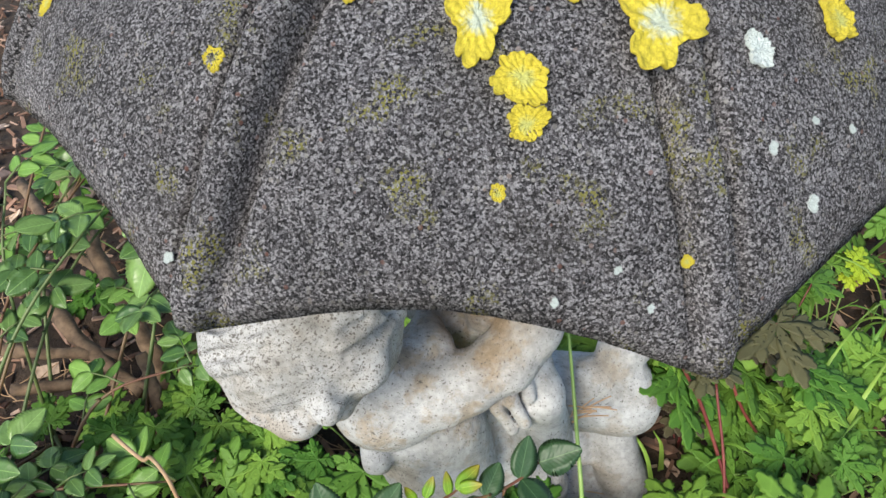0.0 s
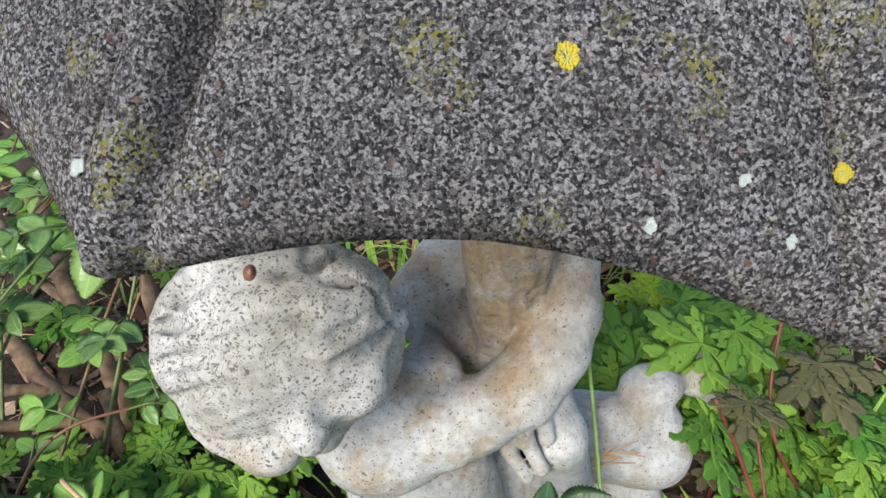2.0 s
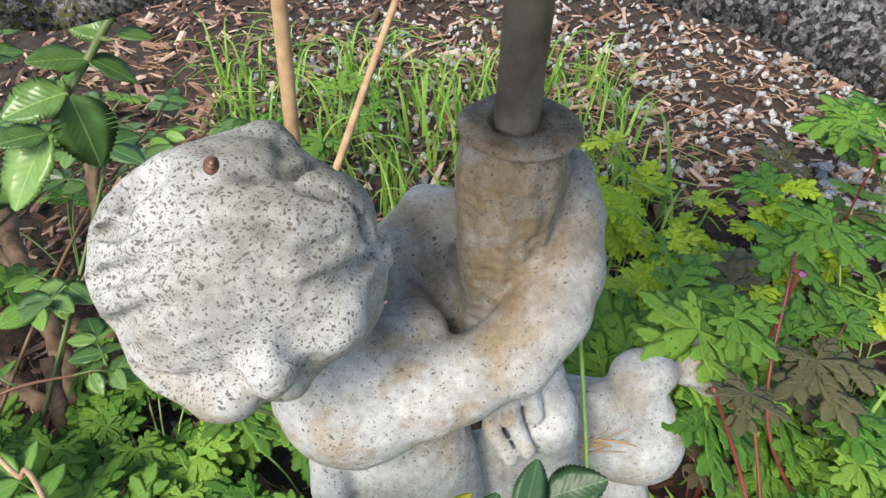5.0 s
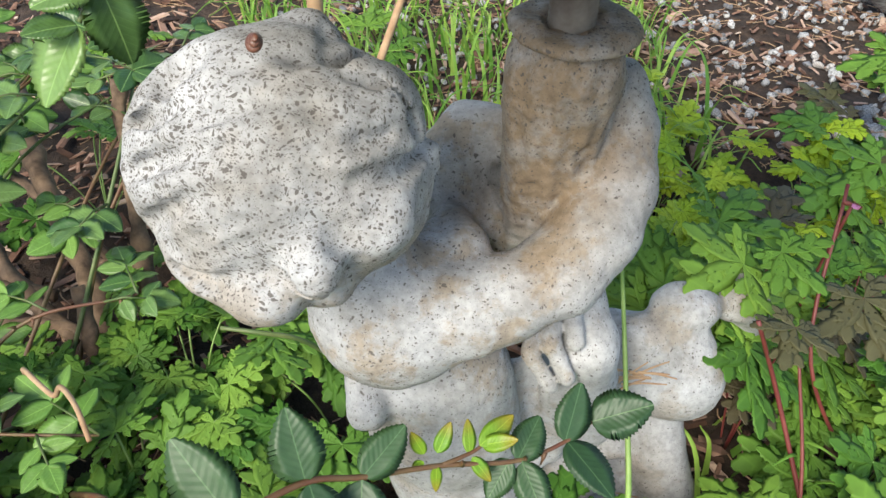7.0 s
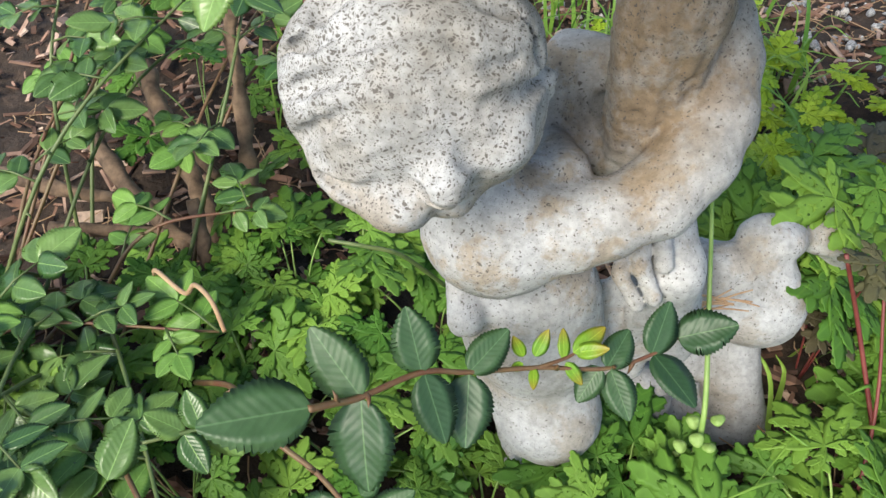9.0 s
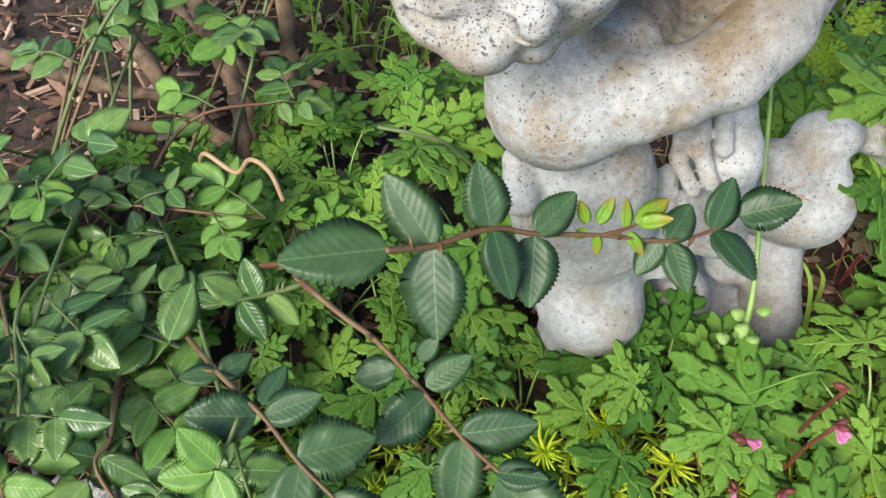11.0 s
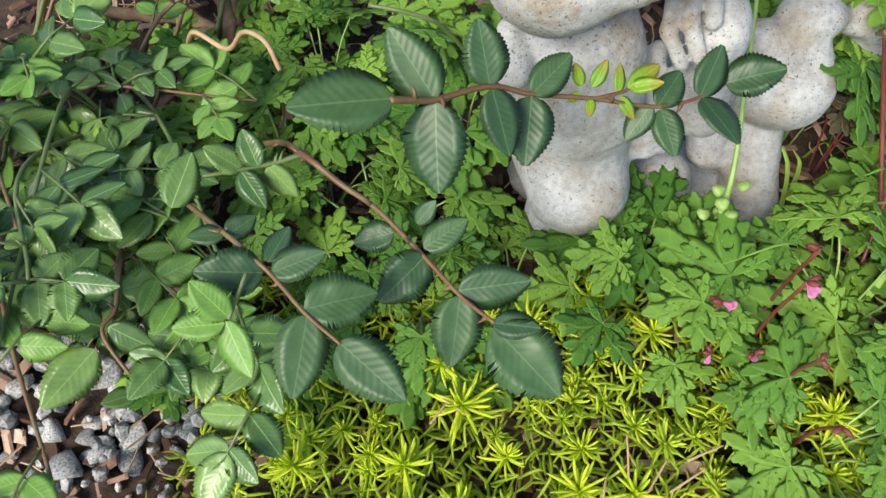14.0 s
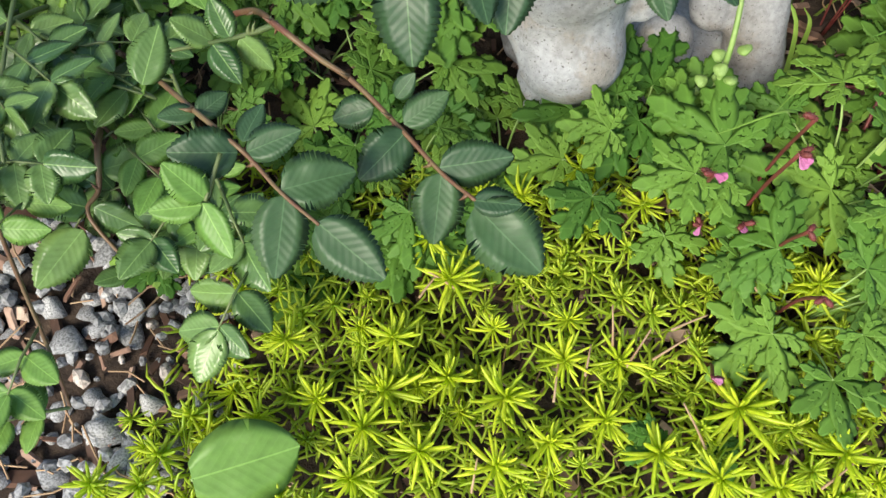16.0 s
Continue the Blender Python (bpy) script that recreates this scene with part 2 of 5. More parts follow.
def gravel_material(per_island):
    m, n, l, p = material("grey_gravel")
    c = coords(n)
    col = ramp(n, l, island(n) if per_island else rand(n), (0.0, (0.24, 0.24, 0.25)), (0.5, (0.42, 0.42, 0.43)), (0.85, (0.58, 0.57, 0.56)), (1.0, (0.60, 0.50, 0.44)))
    speck = noise_tex(n, l, coords(n, "Generated") if not per_island else c, 14.0 if not per_island else 320.0, 5.0)
    col = mix(n, l, 0.7, col, ramp(n, l, speck, (0.42, grey(0.16)), (0.50, grey(0.75)), (0.6, grey(1.15))), "MULTIPLY")
    l.new(col, p.inputs["Base Color"])
    p.inputs["Roughness"].default_value = 0.8
    l.new(bump(n, l, speck, 0.5, 0.0015), p.inputs["Normal"])
    return m


def lichen_material(name, rim, centre):
    m, n, l, p = material(name)
    c = coords(n)
    sep = n.new("ShaderNodeVectorMath")
    sep.operation = "LENGTH"
    l.new(c, sep.inputs[0])
    f = math_node(n, l, "ADD", sep.outputs["Value"], math_node(n, l, "MULTIPLY", math_node(n, l, "SUBTRACT", noise_tex(n, l, c, 5.0), 0.5), 0.9))
    col = ramp(n, l, f, (0.18, centre), (0.46, rim), (1.0, tuple(v * 0.85 for v in rim)))
    col = mix(n, l, 0.6, col, ramp(n, l, noise_tex(n, l, c, 16.0), (0.3, grey(0.5)), (0.65, grey(1.1))), "MULTIPLY")
    l.new(col, p.inputs["Base Color"])
    p.inputs["Roughness"].default_value = 0.75
    l.new(bump(n, l, noise_tex(n, l, c, 20.0), 0.6, 0.0008), p.inputs["Normal"])
    return m


SOIL, CHIPS, GRAVEL, GRAVEL_FAR = soil_material(), chip_material(), gravel_material(False), gravel_material(True)
LICHEN_YELLOW = lichen_material("yellow_lichen", (0.52, 0.43, 0.035), (0.42, 0.42, 0.12))
LICHEN_OLD = lichen_material("pale_centred_lichen", (0.52, 0.43, 0.035), (0.42, 0.47, 0.38))
LICHEN_GREY = lichen_material("pale_grey_lichen", (0.52, 0.58, 0.58), (0.44, 0.50, 0.50))
RUST = stem_material("rusty_steel", (0.10, 0.075, 0.06), (0.22, 0.19, 0.16), 0.6, 90.0)
SNAIL = stem_material("brown_shell", (0.10, 0.035, 0.022), (0.16, 0.07, 0.045), 0.35, 200.0)

# ---- building helpers ----


def thing(name, label, category, group="", kind="", at=(0, 0, 0)):
    ob = new(name)
    ob.location = at
    ob.empty_display_size = 0.02
    return tagged(ob, label, category, group, kind)


def mesh_of(name, bm, mat, smooth=True):
    me = bpy.data.meshes.new(name)
    bm.to_mesh(me)
    bm.free()
    me.materials.append(mat)
    if smooth:
        me.polygons.foreach_set("use_smooth", [True] * len(me.polygons))
    return me


def put(name, me, parent=None, m=None, label=""):
    ob = new(name, me)
    ob.parent = parent
    if m is not None:
        ob.matrix_basis = m
    return tagged(ob, label)


def part(name, bm, mat, parent, label="", smooth=True):
    return put(name, mesh_of(name, bm, mat, smooth), parent, None, label)


def tube(bm, points, radii, sides=7):
    """A tapered tube along points; ends closed."""
    pts = [Vector(p) for p in points]
    rings = []
    ref = Vector((0.3, 0.2, 1)).normalized()
    for i, p in enumerate(pts):
        d = (pts[min(i + 1, len(pts) - 1)] - pts[max(i - 1, 0)]).normalized()
        a = d.cross(ref)
        if a.length < 0.05:
            a = d.cross(Vector((1, 0, 0)))
        a.normalize()
        b = d.cross(a)
        r = radii[i] if isinstance(radii, (list, tuple)) else radii
        rings.append([bm.verts.new(p + (a * math.cos(k * 2 * math.pi / sides) + b * math.sin(k * 2 * math.pi / sides)) * r) for k in range(sides)])
    for r0, r1 in zip(rings, rings[1:]):
        for k in range(sides):
            bm.faces.new((r0[k], r0[(k + 1) % sides], r1[(k + 1) % sides], r1[k]))
    bm.faces.new(rings[0][::-1])
    bm.faces.new(rings[-1])


def smooth_line(points, n=8):
    """Points along a soft curve through the given ones."""
    p = [Vector(q) for q in points]
    p = [p[0] * 2 - p[1]] + p + [p[-1] * 2 - p[-2]]
    out = []
    for i in range(1, len(p) - 2):
        for k in range(n):
            t = k / n
            out.append(0.5 * (2 * p[i] + (p[i + 1] - p[i - 1]) * t + (2 * p[i - 1] - 5 * p[i] + 4 * p[i + 1] - p[i + 2]) * t * t + (3 * p[i] - p[i - 1] - 3 * p[i + 1] + p[i + 2]) * t ** 3))
    return out + [p[-2]]


def blade(bm, width, steps, m=None, teeth=0.0, fold=0.12, droop=0.08, wave=0.0, thick=0.006, shift=0.0):
    """A leaf blade from y=0 to 1: width(u) is its half width; a thin solid with a folded midrib."""
    m = m or Matrix()
    top, low = [], []
    for i in range(steps + 1):
        u = i / steps
        w = max(width(u), 0.004)
        rim = w * (1 + (teeth if i % 2 else -teeth * 0.4) * (0 < i < steps))
        row_t, row_l = [], []
        for s in (-1, -0.5, 0, 0.5, 1):
            z = fold * abs(s) * w * 1.4 - droop * u * u + wave * math.sin(u * 15 + s * 2 + shift) * abs(s) * w
            adv = (0.6 / steps if i % 2 and abs(s) == 1 else 0) * (teeth > 0)
            v = Vector((s * (rim if abs(s) == 1 else w), u + adv, z))
            row_t.append(bm.verts.new(m @ v))
            row_l.append(row_t[-1] if abs(s) == 1 else bm.verts.new(m @ (v - Vector((0, 0, thick)))))
        top.append(row_t)
        low.append(row_l)
    for i in range(steps):
        for k in range(4):
            bm.faces.new((top[i][k], top[i][k + 1], top[i + 1][k + 1], top[i + 1][k]))
            bm.faces.new((low[i][k + 1], low[i][k], low[i + 1][k], low[i + 1][k + 1]))


def leaf_pose(base, tip, roll=0.0, up=(0.0, -0.45, 1.0)):
    b, t = Vector(base), Vector(tip)
    y = (t - b).normalized()
    z = Vector(up)
    z = (z - y * z.dot(y)).normalized()
    x = y.cross(z)
    m = Matrix((x, y, z)).transposed().to_4x4()
    s = (t - b).length
    return Matrix.Translation(b) @ m @ pose(0, 0, 0, 0, roll, 0) @ Matrix.Diagonal((s, s, s, 1))


def rose_width(u):
    return (0.345 * math.sin(math.pi * min(1, u ** 0.80)) ** 0.66 * (1 - 0.10 * u ** 6) + 0.012 * (1 - u)) if u < 1 else 0.0


def rose_leaf_mesh(mat, k, narrow=1.0):
    bm = bmesh.new()
    blade(bm, lambda u: rose_width(u) * narrow * (1 + 0.09 * (k - 1)), 32, None, 0.065, 0.09 + 0.05 * k, 0.05 + 0.06 * k, 0.03 + 0.02 * k, 0.008, k)
    return mesh_of("rose_leaflet", bm, mat)


def herb_leaf_mesh(mat, k):
    """A leaf cut into five stalked leaflets, each of them divided into blunt toothed lobes with gaps between."""
    bm = bmesh.new()
    rng = random.Random(40 + k)
    for a, s in ((0, 1.0), (-60, 0.86), (60, 0.86), (-118, 0.52), (118, 0.52)):
        m = pose(0, 0, 0, rng.uniform(-10, 12), rng.uniform(-12, 12), -a + rng.uniform(-8, 8)) @ Matrix.Diagonal((s * 0.74, s * 0.74, s * 0.74, 1))
        blade(bm, lambda u: 0.016 + 0.16 * math.sin(math.pi * min(1, u * 0.9 + 0.02)) ** 1.4, 5, m @ Matrix.Diagonal((1, 0.85, 1, 1)), 0, 0.1, 0.07, 0, 0.012)
        for y, turn, ln, w in ((0.56, 0, 0.46, 0.138), (0.50, 46, 0.41, 0.125), (0.50, -46, 0.41, 0.125), (0.26, 62, 0.38, 0.115), (0.26, -62, 0.38, 0.115)):
            ln *= rng.uniform(0.88, 1.1)
            q = m @ Matrix.Translation((0, y, 0.004 - 0.07 * y * y)) @ pose(0, 0, 0, rng.uniform(-8, 4), 0, -turn + rng.uniform(-7, 7)) @ Matrix.Diagonal((ln, ln, ln, 1))
            blade(bm, lambda u, w=w, ln=ln: (w / ln) * (0.66 + 0.56 * u) * min(1.0, 2.1 * (1 - u) ** 0.85 + 0.02), 10, q, 0.20, 0.05, 0.10, 0, 0.02)
    return mesh_of("herb_leaf", bm, mat)


ROSE_MESHES = [rose_leaf_mesh(ROSE, k) for k in range(3)]
FILL_MESHES = [rose_leaf_mesh(ROSE_FILL, k) for k in range(3)]
YOUNG_MESHES = [rose_leaf_mesh(ROSE_YOUNG, k, 0.72) for k in (0, 1)]
PALE_MESHES = [rose_leaf_mesh(ROSE_PALE, k) for k in (0, 1)]
HERB_MESHES = [herb_leaf_mesh(HERB, k) for k in range(3)]
BRONZE_MESHES = [herb_leaf_mesh(HERB_RED, k) for k in range(2)]
LIME_MESHES = [herb_leaf_mesh(LIME, k) for k in range(2)]

# ---- ground ----


def ground_height(x, y):
    return 0.012 * noise.noise(Vector((x * 5, y * 5, 0))) + 0.008 * noise.noise(Vector((x * 17, y * 17, 3))) + 0.004 * noise.noise(Vector((x * 60, y * 60, 5)))


def ground():
    bm = bmesh.new()
    line = [math.copysign(abs(k / 90) * 0.9 + 30 * max(0, abs(k / 90) - 0.93) ** 2 * 90, k) for k in range(-104, 105)]
    grid = [[bm.verts.new((x, y + 0.3, ground_height(x, y + 0.3) if abs(x) + abs(y) < 6 else 0)) for x in line] for y in line]
    for r0, r1 in zip(grid, grid[1:]):
        for k in range(len(line) - 1):
            bm.faces.new((r0[k], r0[k + 1], r1[k + 1], r1[k]))
    return tagged(put("ground", mesh_of("ground", bm, SOIL)), "dark garden soil under plants and litter", "ground", kind="structure")


ground()


def stone_mesh(seed, sub=2):
    bm = bmesh.new()
    bmesh.ops.create_icosphere(bm, subdivisions=sub, radius=1)
    rng = random.Random(seed)
    cuts = [(Vector((rng.gauss(0, 1), rng.gauss(0, 1), rng.gauss(0, 1))).normalized(), rng.uniform(0.40, 0.75)) for _ in range(15)]
    for v in bm.verts:
        for d, k in cuts:
            e = v.co.dot(d) - k
            if e > 0:
                v.co -= d * e * 0.9
        v.co *= 1 + 0.12 * noise.noise(v.co * 2.3 + Vector((seed, 0, 0)))
        v.co.z *= 0.75
    return mesh_of("gravel_stone", bm, GRAVEL)


def scatter_stuff(name, label, category, mat, count, place, make, seed):
    rng = random.Random(seed)
    bm = bmesh.new()
    for _ in range(count):
        make(bm, place(rng), rng)
    return tagged(put(name, mesh_of(name, bm, mat, False)), label, category, kind="stuff")


def chip(bm, p, rng):
    s = rng.uniform(0.003, 0.0065) * (1.9 if rng.random() < 0.22 else 1.0)
    m = Matrix.Translation(p) @ pose(0, 0, 0, rng.uniform(-35, 35), rng.uniform(-35, 35), rng.uniform(0, 360))
    a, b, c = s * rng.uniform(1.2, 2.4), s * rng.uniform(0.3, 0.7), s * 0.14
    low = [bm.verts.new(m @ Vector((x * a * rng.uniform(0.6, 1), y * b * rng.uniform(0.5, 1), -c))) for x, y in ((-1, -1), (1, -1), (1, 1), (-1, 1))]
    high = [bm.verts.new(m @ Vector((x * a * rng.uniform(0.5, 0.9), y * b * rng.uniform(0.4, 0.9), c))) for x, y in ((-1, -1), (1, -1), (1, 1), (-1, 1))]
    bm.faces.new(low[::-1])
    bm.faces.new(high)
    for k in range(4):
        bm.faces.new((low[k], low[(k + 1) % 4], high[(k + 1) % 4], high[k]))


def needle(bm, p, rng):
    a, n = rng.uniform(0, 6.28), rng.uniform(0.012, 0.035)
    d = Vector((math.cos(a), math.sin(a), rng.uniform(-0.15, 0.25))) * n
    bend = Vector((-d.y, d.x, 0)) * rng.uniform(-0.15, 0.15)
    tube(bm, [p, p + d * 0.5 + bend, p + d], 0.0006, 4)


def on_ground(rng, x0, x1, y0, y1, lift=0.003):
    x, y = rng.uniform(x0, x1), rng.uniform(y0, y1)
    return Vector((x, y, ground_height(x, y) + lift + rng.uniform(0, 0.005)))


scatter_stuff("bark_litter", "brown bark chips and dead leaf scraps on soil", "litter", CHIPS, 12500, lambda r: on_ground(r, -0.95, 1.0, -0.4, 1.3), chip, 5)
scatter_stuff("fallen_needles", "reddish dry conifer needles strewn on the soil", "litter", DRY, 2600, lambda r: on_ground(r, -0.6, 0.8, -0.35, 0.9, 0.008), needle, 6)


def gravel_beds():
    meshes = [stone_mesh(k) for k in range(6)]
    for label, count, (x0, x1, y0, y1), size, seed in (
        ("loose grey granite gravel at the bed edge", 190, (-0.50, -0.22, -0.42, -0.13), (0.005, 0.016), 3),
        ("pale grey gravel between the herbs", 120, (0.40, 0.59, 0.35, 0.56), (0.006, 0.016), 14),
        ("grey gravel path behind the statue", 290, (-0.25, 0.75, 0.42, 0.98), (0.004, 0.013), 4),
    ):
        bed = thing("gravel_bed", label, "gravel")
        rng = random.Random(seed)
        for _ in range(count):
            x, y = rng.uniform(x0, x1), rng.uniform(y0, y1)
            s = rng.uniform(*size)
            put("stone", rng.choice(meshes), bed, Matrix.Translation((x, y, ground_height(x, y) + s * 0.35)) @ pose(0, 0, 0, rng.uniform(-30, 30), rng.uniform(-30, 30), rng.uniform(0, 360)) @ Matrix.Diagonal((s, s * rng.uniform(0.7, 1), s * rng.uniform(0.7, 1), 1)))

    seed_ball = bmesh.new()
    bmesh.ops.create_icosphere(seed_ball, subdivisions=1, radius=1)
    seed_ball.verts.index_update()
    ball, sides = [v.co.copy() for v in seed_ball.verts], [[v.index for v in f.verts] for f in seed_ball.faces]
    seed_ball.free()

    def pebble(bm, p, rng):
        s = rng.uniform(0.003, 0.009)
        m = Matrix.Translation(p) @ pose(0, 0, 0, rng.uniform(0, 90), rng.uniform(0, 90), rng.uniform(0, 360)) @ Matrix.Diagonal((s, s * 0.75, s * 0.6, 1))
        made = [bm.verts.new(m @ (v * rng.uniform(0.85, 1.1))) for v in ball]
        for f in sides:
            bm.faces.new([made[k] for k in f])
    rng_area = lambda r: on_ground(r, -0.52, -0.2, -0.45, -0.12) if r.random() < 0.35 else on_ground(r, -0.3, 1.0, 0.45, 1.2)
    scatter_stuff("fine_gravel", "small grey and white gravel among the litter", "gravel", GRAVEL_FAR, 1700, rng_area, pebble, 8)
    rock = thing("rock", "rounded warm grey field rock lying on gravel", "rock", at=(0.66, 0.86, 0.0))
    put("rock_body", stone_mesh(21, 4), rock, Matrix.Translation((0, 0, 0.04)) @ Matrix.Diagonal((0.12, 0.08, 0.08, 1)))


gravel_beds()

# ---- statue ----


def capsule(P, a, b, ra, rb):
    a, b = np.array(a, np.float32), np.array(b, np.float32)
    d = b - a
    t = np.clip(((P - a) @ d) / float(d @ d), 0, 1)
    return np.linalg.norm(P - a - t[..., None] * d, axis=-1) - (ra + (rb - ra) * t)


def ellipsoid(P, c, r, turn=(0, 0, 0)):
    R = np.array(pose(0, 0, 0, *turn).to_3x3(), np.float32)
    q = ((P - np.array(c, np.float32)) @ R) / np.array(r, np.float32)
    k = np.linalg.norm(q, axis=-1)
    return (k - 1) * min(r) * 0.5 + (k - 1) * float(np.mean(r)) * 0.5


def join(a, b, k):
    h = np.clip(0.5 + 0.5 * (b - a) / k, 0, 1)
    return b + (a - b) * h - k * h * (1 - h)


def soft_noise(P, scale, seed):
    """Smooth value noise on a lattice, about -1 to 1."""
    table = np.random.RandomState(seed).uniform(-1, 1, (32, 32, 32)).astype(np.float32)
    q = P * scale + 100
    i = np.floor(q).astype(np.int32)
    f = q - i
    f = f * f * (3 - 2 * f)
    out = 0
    for dx in (0, 1):
        for dy in (0, 1):
            for dz in (0, 1):
                w = (f[..., 0] if dx else 1 - f[..., 0]) * (f[..., 1] if dy else 1 - f[..., 1]) * (f[..., 2] if dz else 1 - f[..., 2])
                out = out + w * table[(i[..., 0] + dx) % 32, (i[..., 1] + dy) % 32, (i[..., 2] + dz) % 32]
    return out


def skin_of(F, origin, h):
    """The surface where the field F is zero, as vertices and quads."""
    inside = F < 0
    nx, ny, nz = F.shape
    corner = [(i, j, k) for i in (0, 1) for j in (0, 1) for k in (0, 1)]
    cut = lambda A, c: A[c[0]:nx - 1 + c[0], c[1]:ny - 1 + c[1], c[2]:nz - 1 + c[2]]
    count = sum(cut(inside, c).astype(np.int8) for c in corner)
    cells = np.argwhere((count > 0) & (count < 8))
    number = -np.ones((nx - 1, ny - 1, nz - 1), np.int64)
    number[tuple(cells.T)] = np.arange(len(cells))
    total, hits = np.zeros((len(cells), 3)), np.zeros(len(cells))
    for a in corner:
        for b in corner:
            if sum(b) == sum(a) + 1 and all(y >= x for x, y in zip(a, b)):
                fa, fb = F[tuple((cells + a).T)], F[tuple((cells + b).T)]
                on = (fa < 0) != (fb < 0)
                t = np.where(on, fa / np.where(on, fa - fb, 1), 0)
                total += on[:, None] * (np.array(a) + t[:, None] * (np.array(b) - np.array(a)))
                hits += on
    verts = np.array(origin) + h * (cells + total / hits[:, None])
    quads = []
    for ax in range(3):
        u, v = (ax + 1) % 3, (ax + 2) % 3
        step = np.eye(3, dtype=int)
        lo = [slice(1, -1)] * 3
        lo[ax] = slice(0, -1)
        hi = list(lo)
        hi[ax] = slice(1, None)
        A, B = inside[tuple(lo)], inside[tuple(hi)]
        for flip in (False, True):
            e = np.argwhere((A & ~B) if not flip else (~A & B))
            off = np.ones(3, int)
            off[ax] = 0
            e = e + off
            q = [number[tuple((e - du * step[u] - dv * step[v]).T)] for du, dv in ((1, 1), (0, 1), (0, 0), (1, 0))]
            q = np.stack(q if not flip else q[::-1], 1)
            quads.append(q[(q >= 0).all(1)])
    return verts, np.concatenate(quads)


def window(P, lo, h, points, reach):
    """The part of the lattice within reach of the points."""
    q = np.array(points, np.float32)
    a = np.maximum(((q.min(0) - reach - np.array(lo)) / h).astype(int), 0)
    b = np.maximum(((q.max(0) + reach - np.array(lo)) / h).astype(int) + 2, 1)
    return tuple(slice(i, j) for i, j in zip(a, b))


def blend(F, P, lo, h, shape, a, b, *rest, k=0.01):
    """Joins a shape softly to the field, where it can matter."""
    if shape is ellipsoid:
        w = window(P, lo, h, [a], max(b) + 2.5 * k)
    else:
        w = window(P, lo, h, [a, b], max(rest) + 2.5 * k)
    F[w] = join(F[w], shape(P[w], a, b, *rest), k)
    return F


def hollow(F, P, lo, h, a, b, r, k):
    """Presses a groove from a to b into the field."""
    w = window(P, lo, h, [a, b], r + 3 * k)
    F[w] = -join(-F[w], capsule(P[w], a, b, r, r), k)
    return F


def sleeve(P, a, b, ra, rb):
    """A tapered column in wrinkled cloth."""
    n = soft_noise(P, 60, 9)
    return capsule(P, a, b, ra, rb) + 0.0007 * np.sin(P[..., 2] * 950 + 4 * n) * (0.4 + 0.6 * n) + 0.0007 * np.sin(P[..., 0] * 700 + 3 * n)


def collar(P, a, b, r):
    cut = P[..., 2] - 0.3525 + 0.0012 * soft_noise(P, 150, 3)
    bore = 0.0118 - np.hypot(P[..., 0] - 0.0008, P[..., 1] - 0.0042)
    bore = np.maximum(bore, 0.3465 - P[..., 2])
    d = capsule(P, a, b, r, r) + 0.0008 * soft_noise(P, 90, 12)
    return np.maximum(-join(-d, -cut, 0.004), bore)


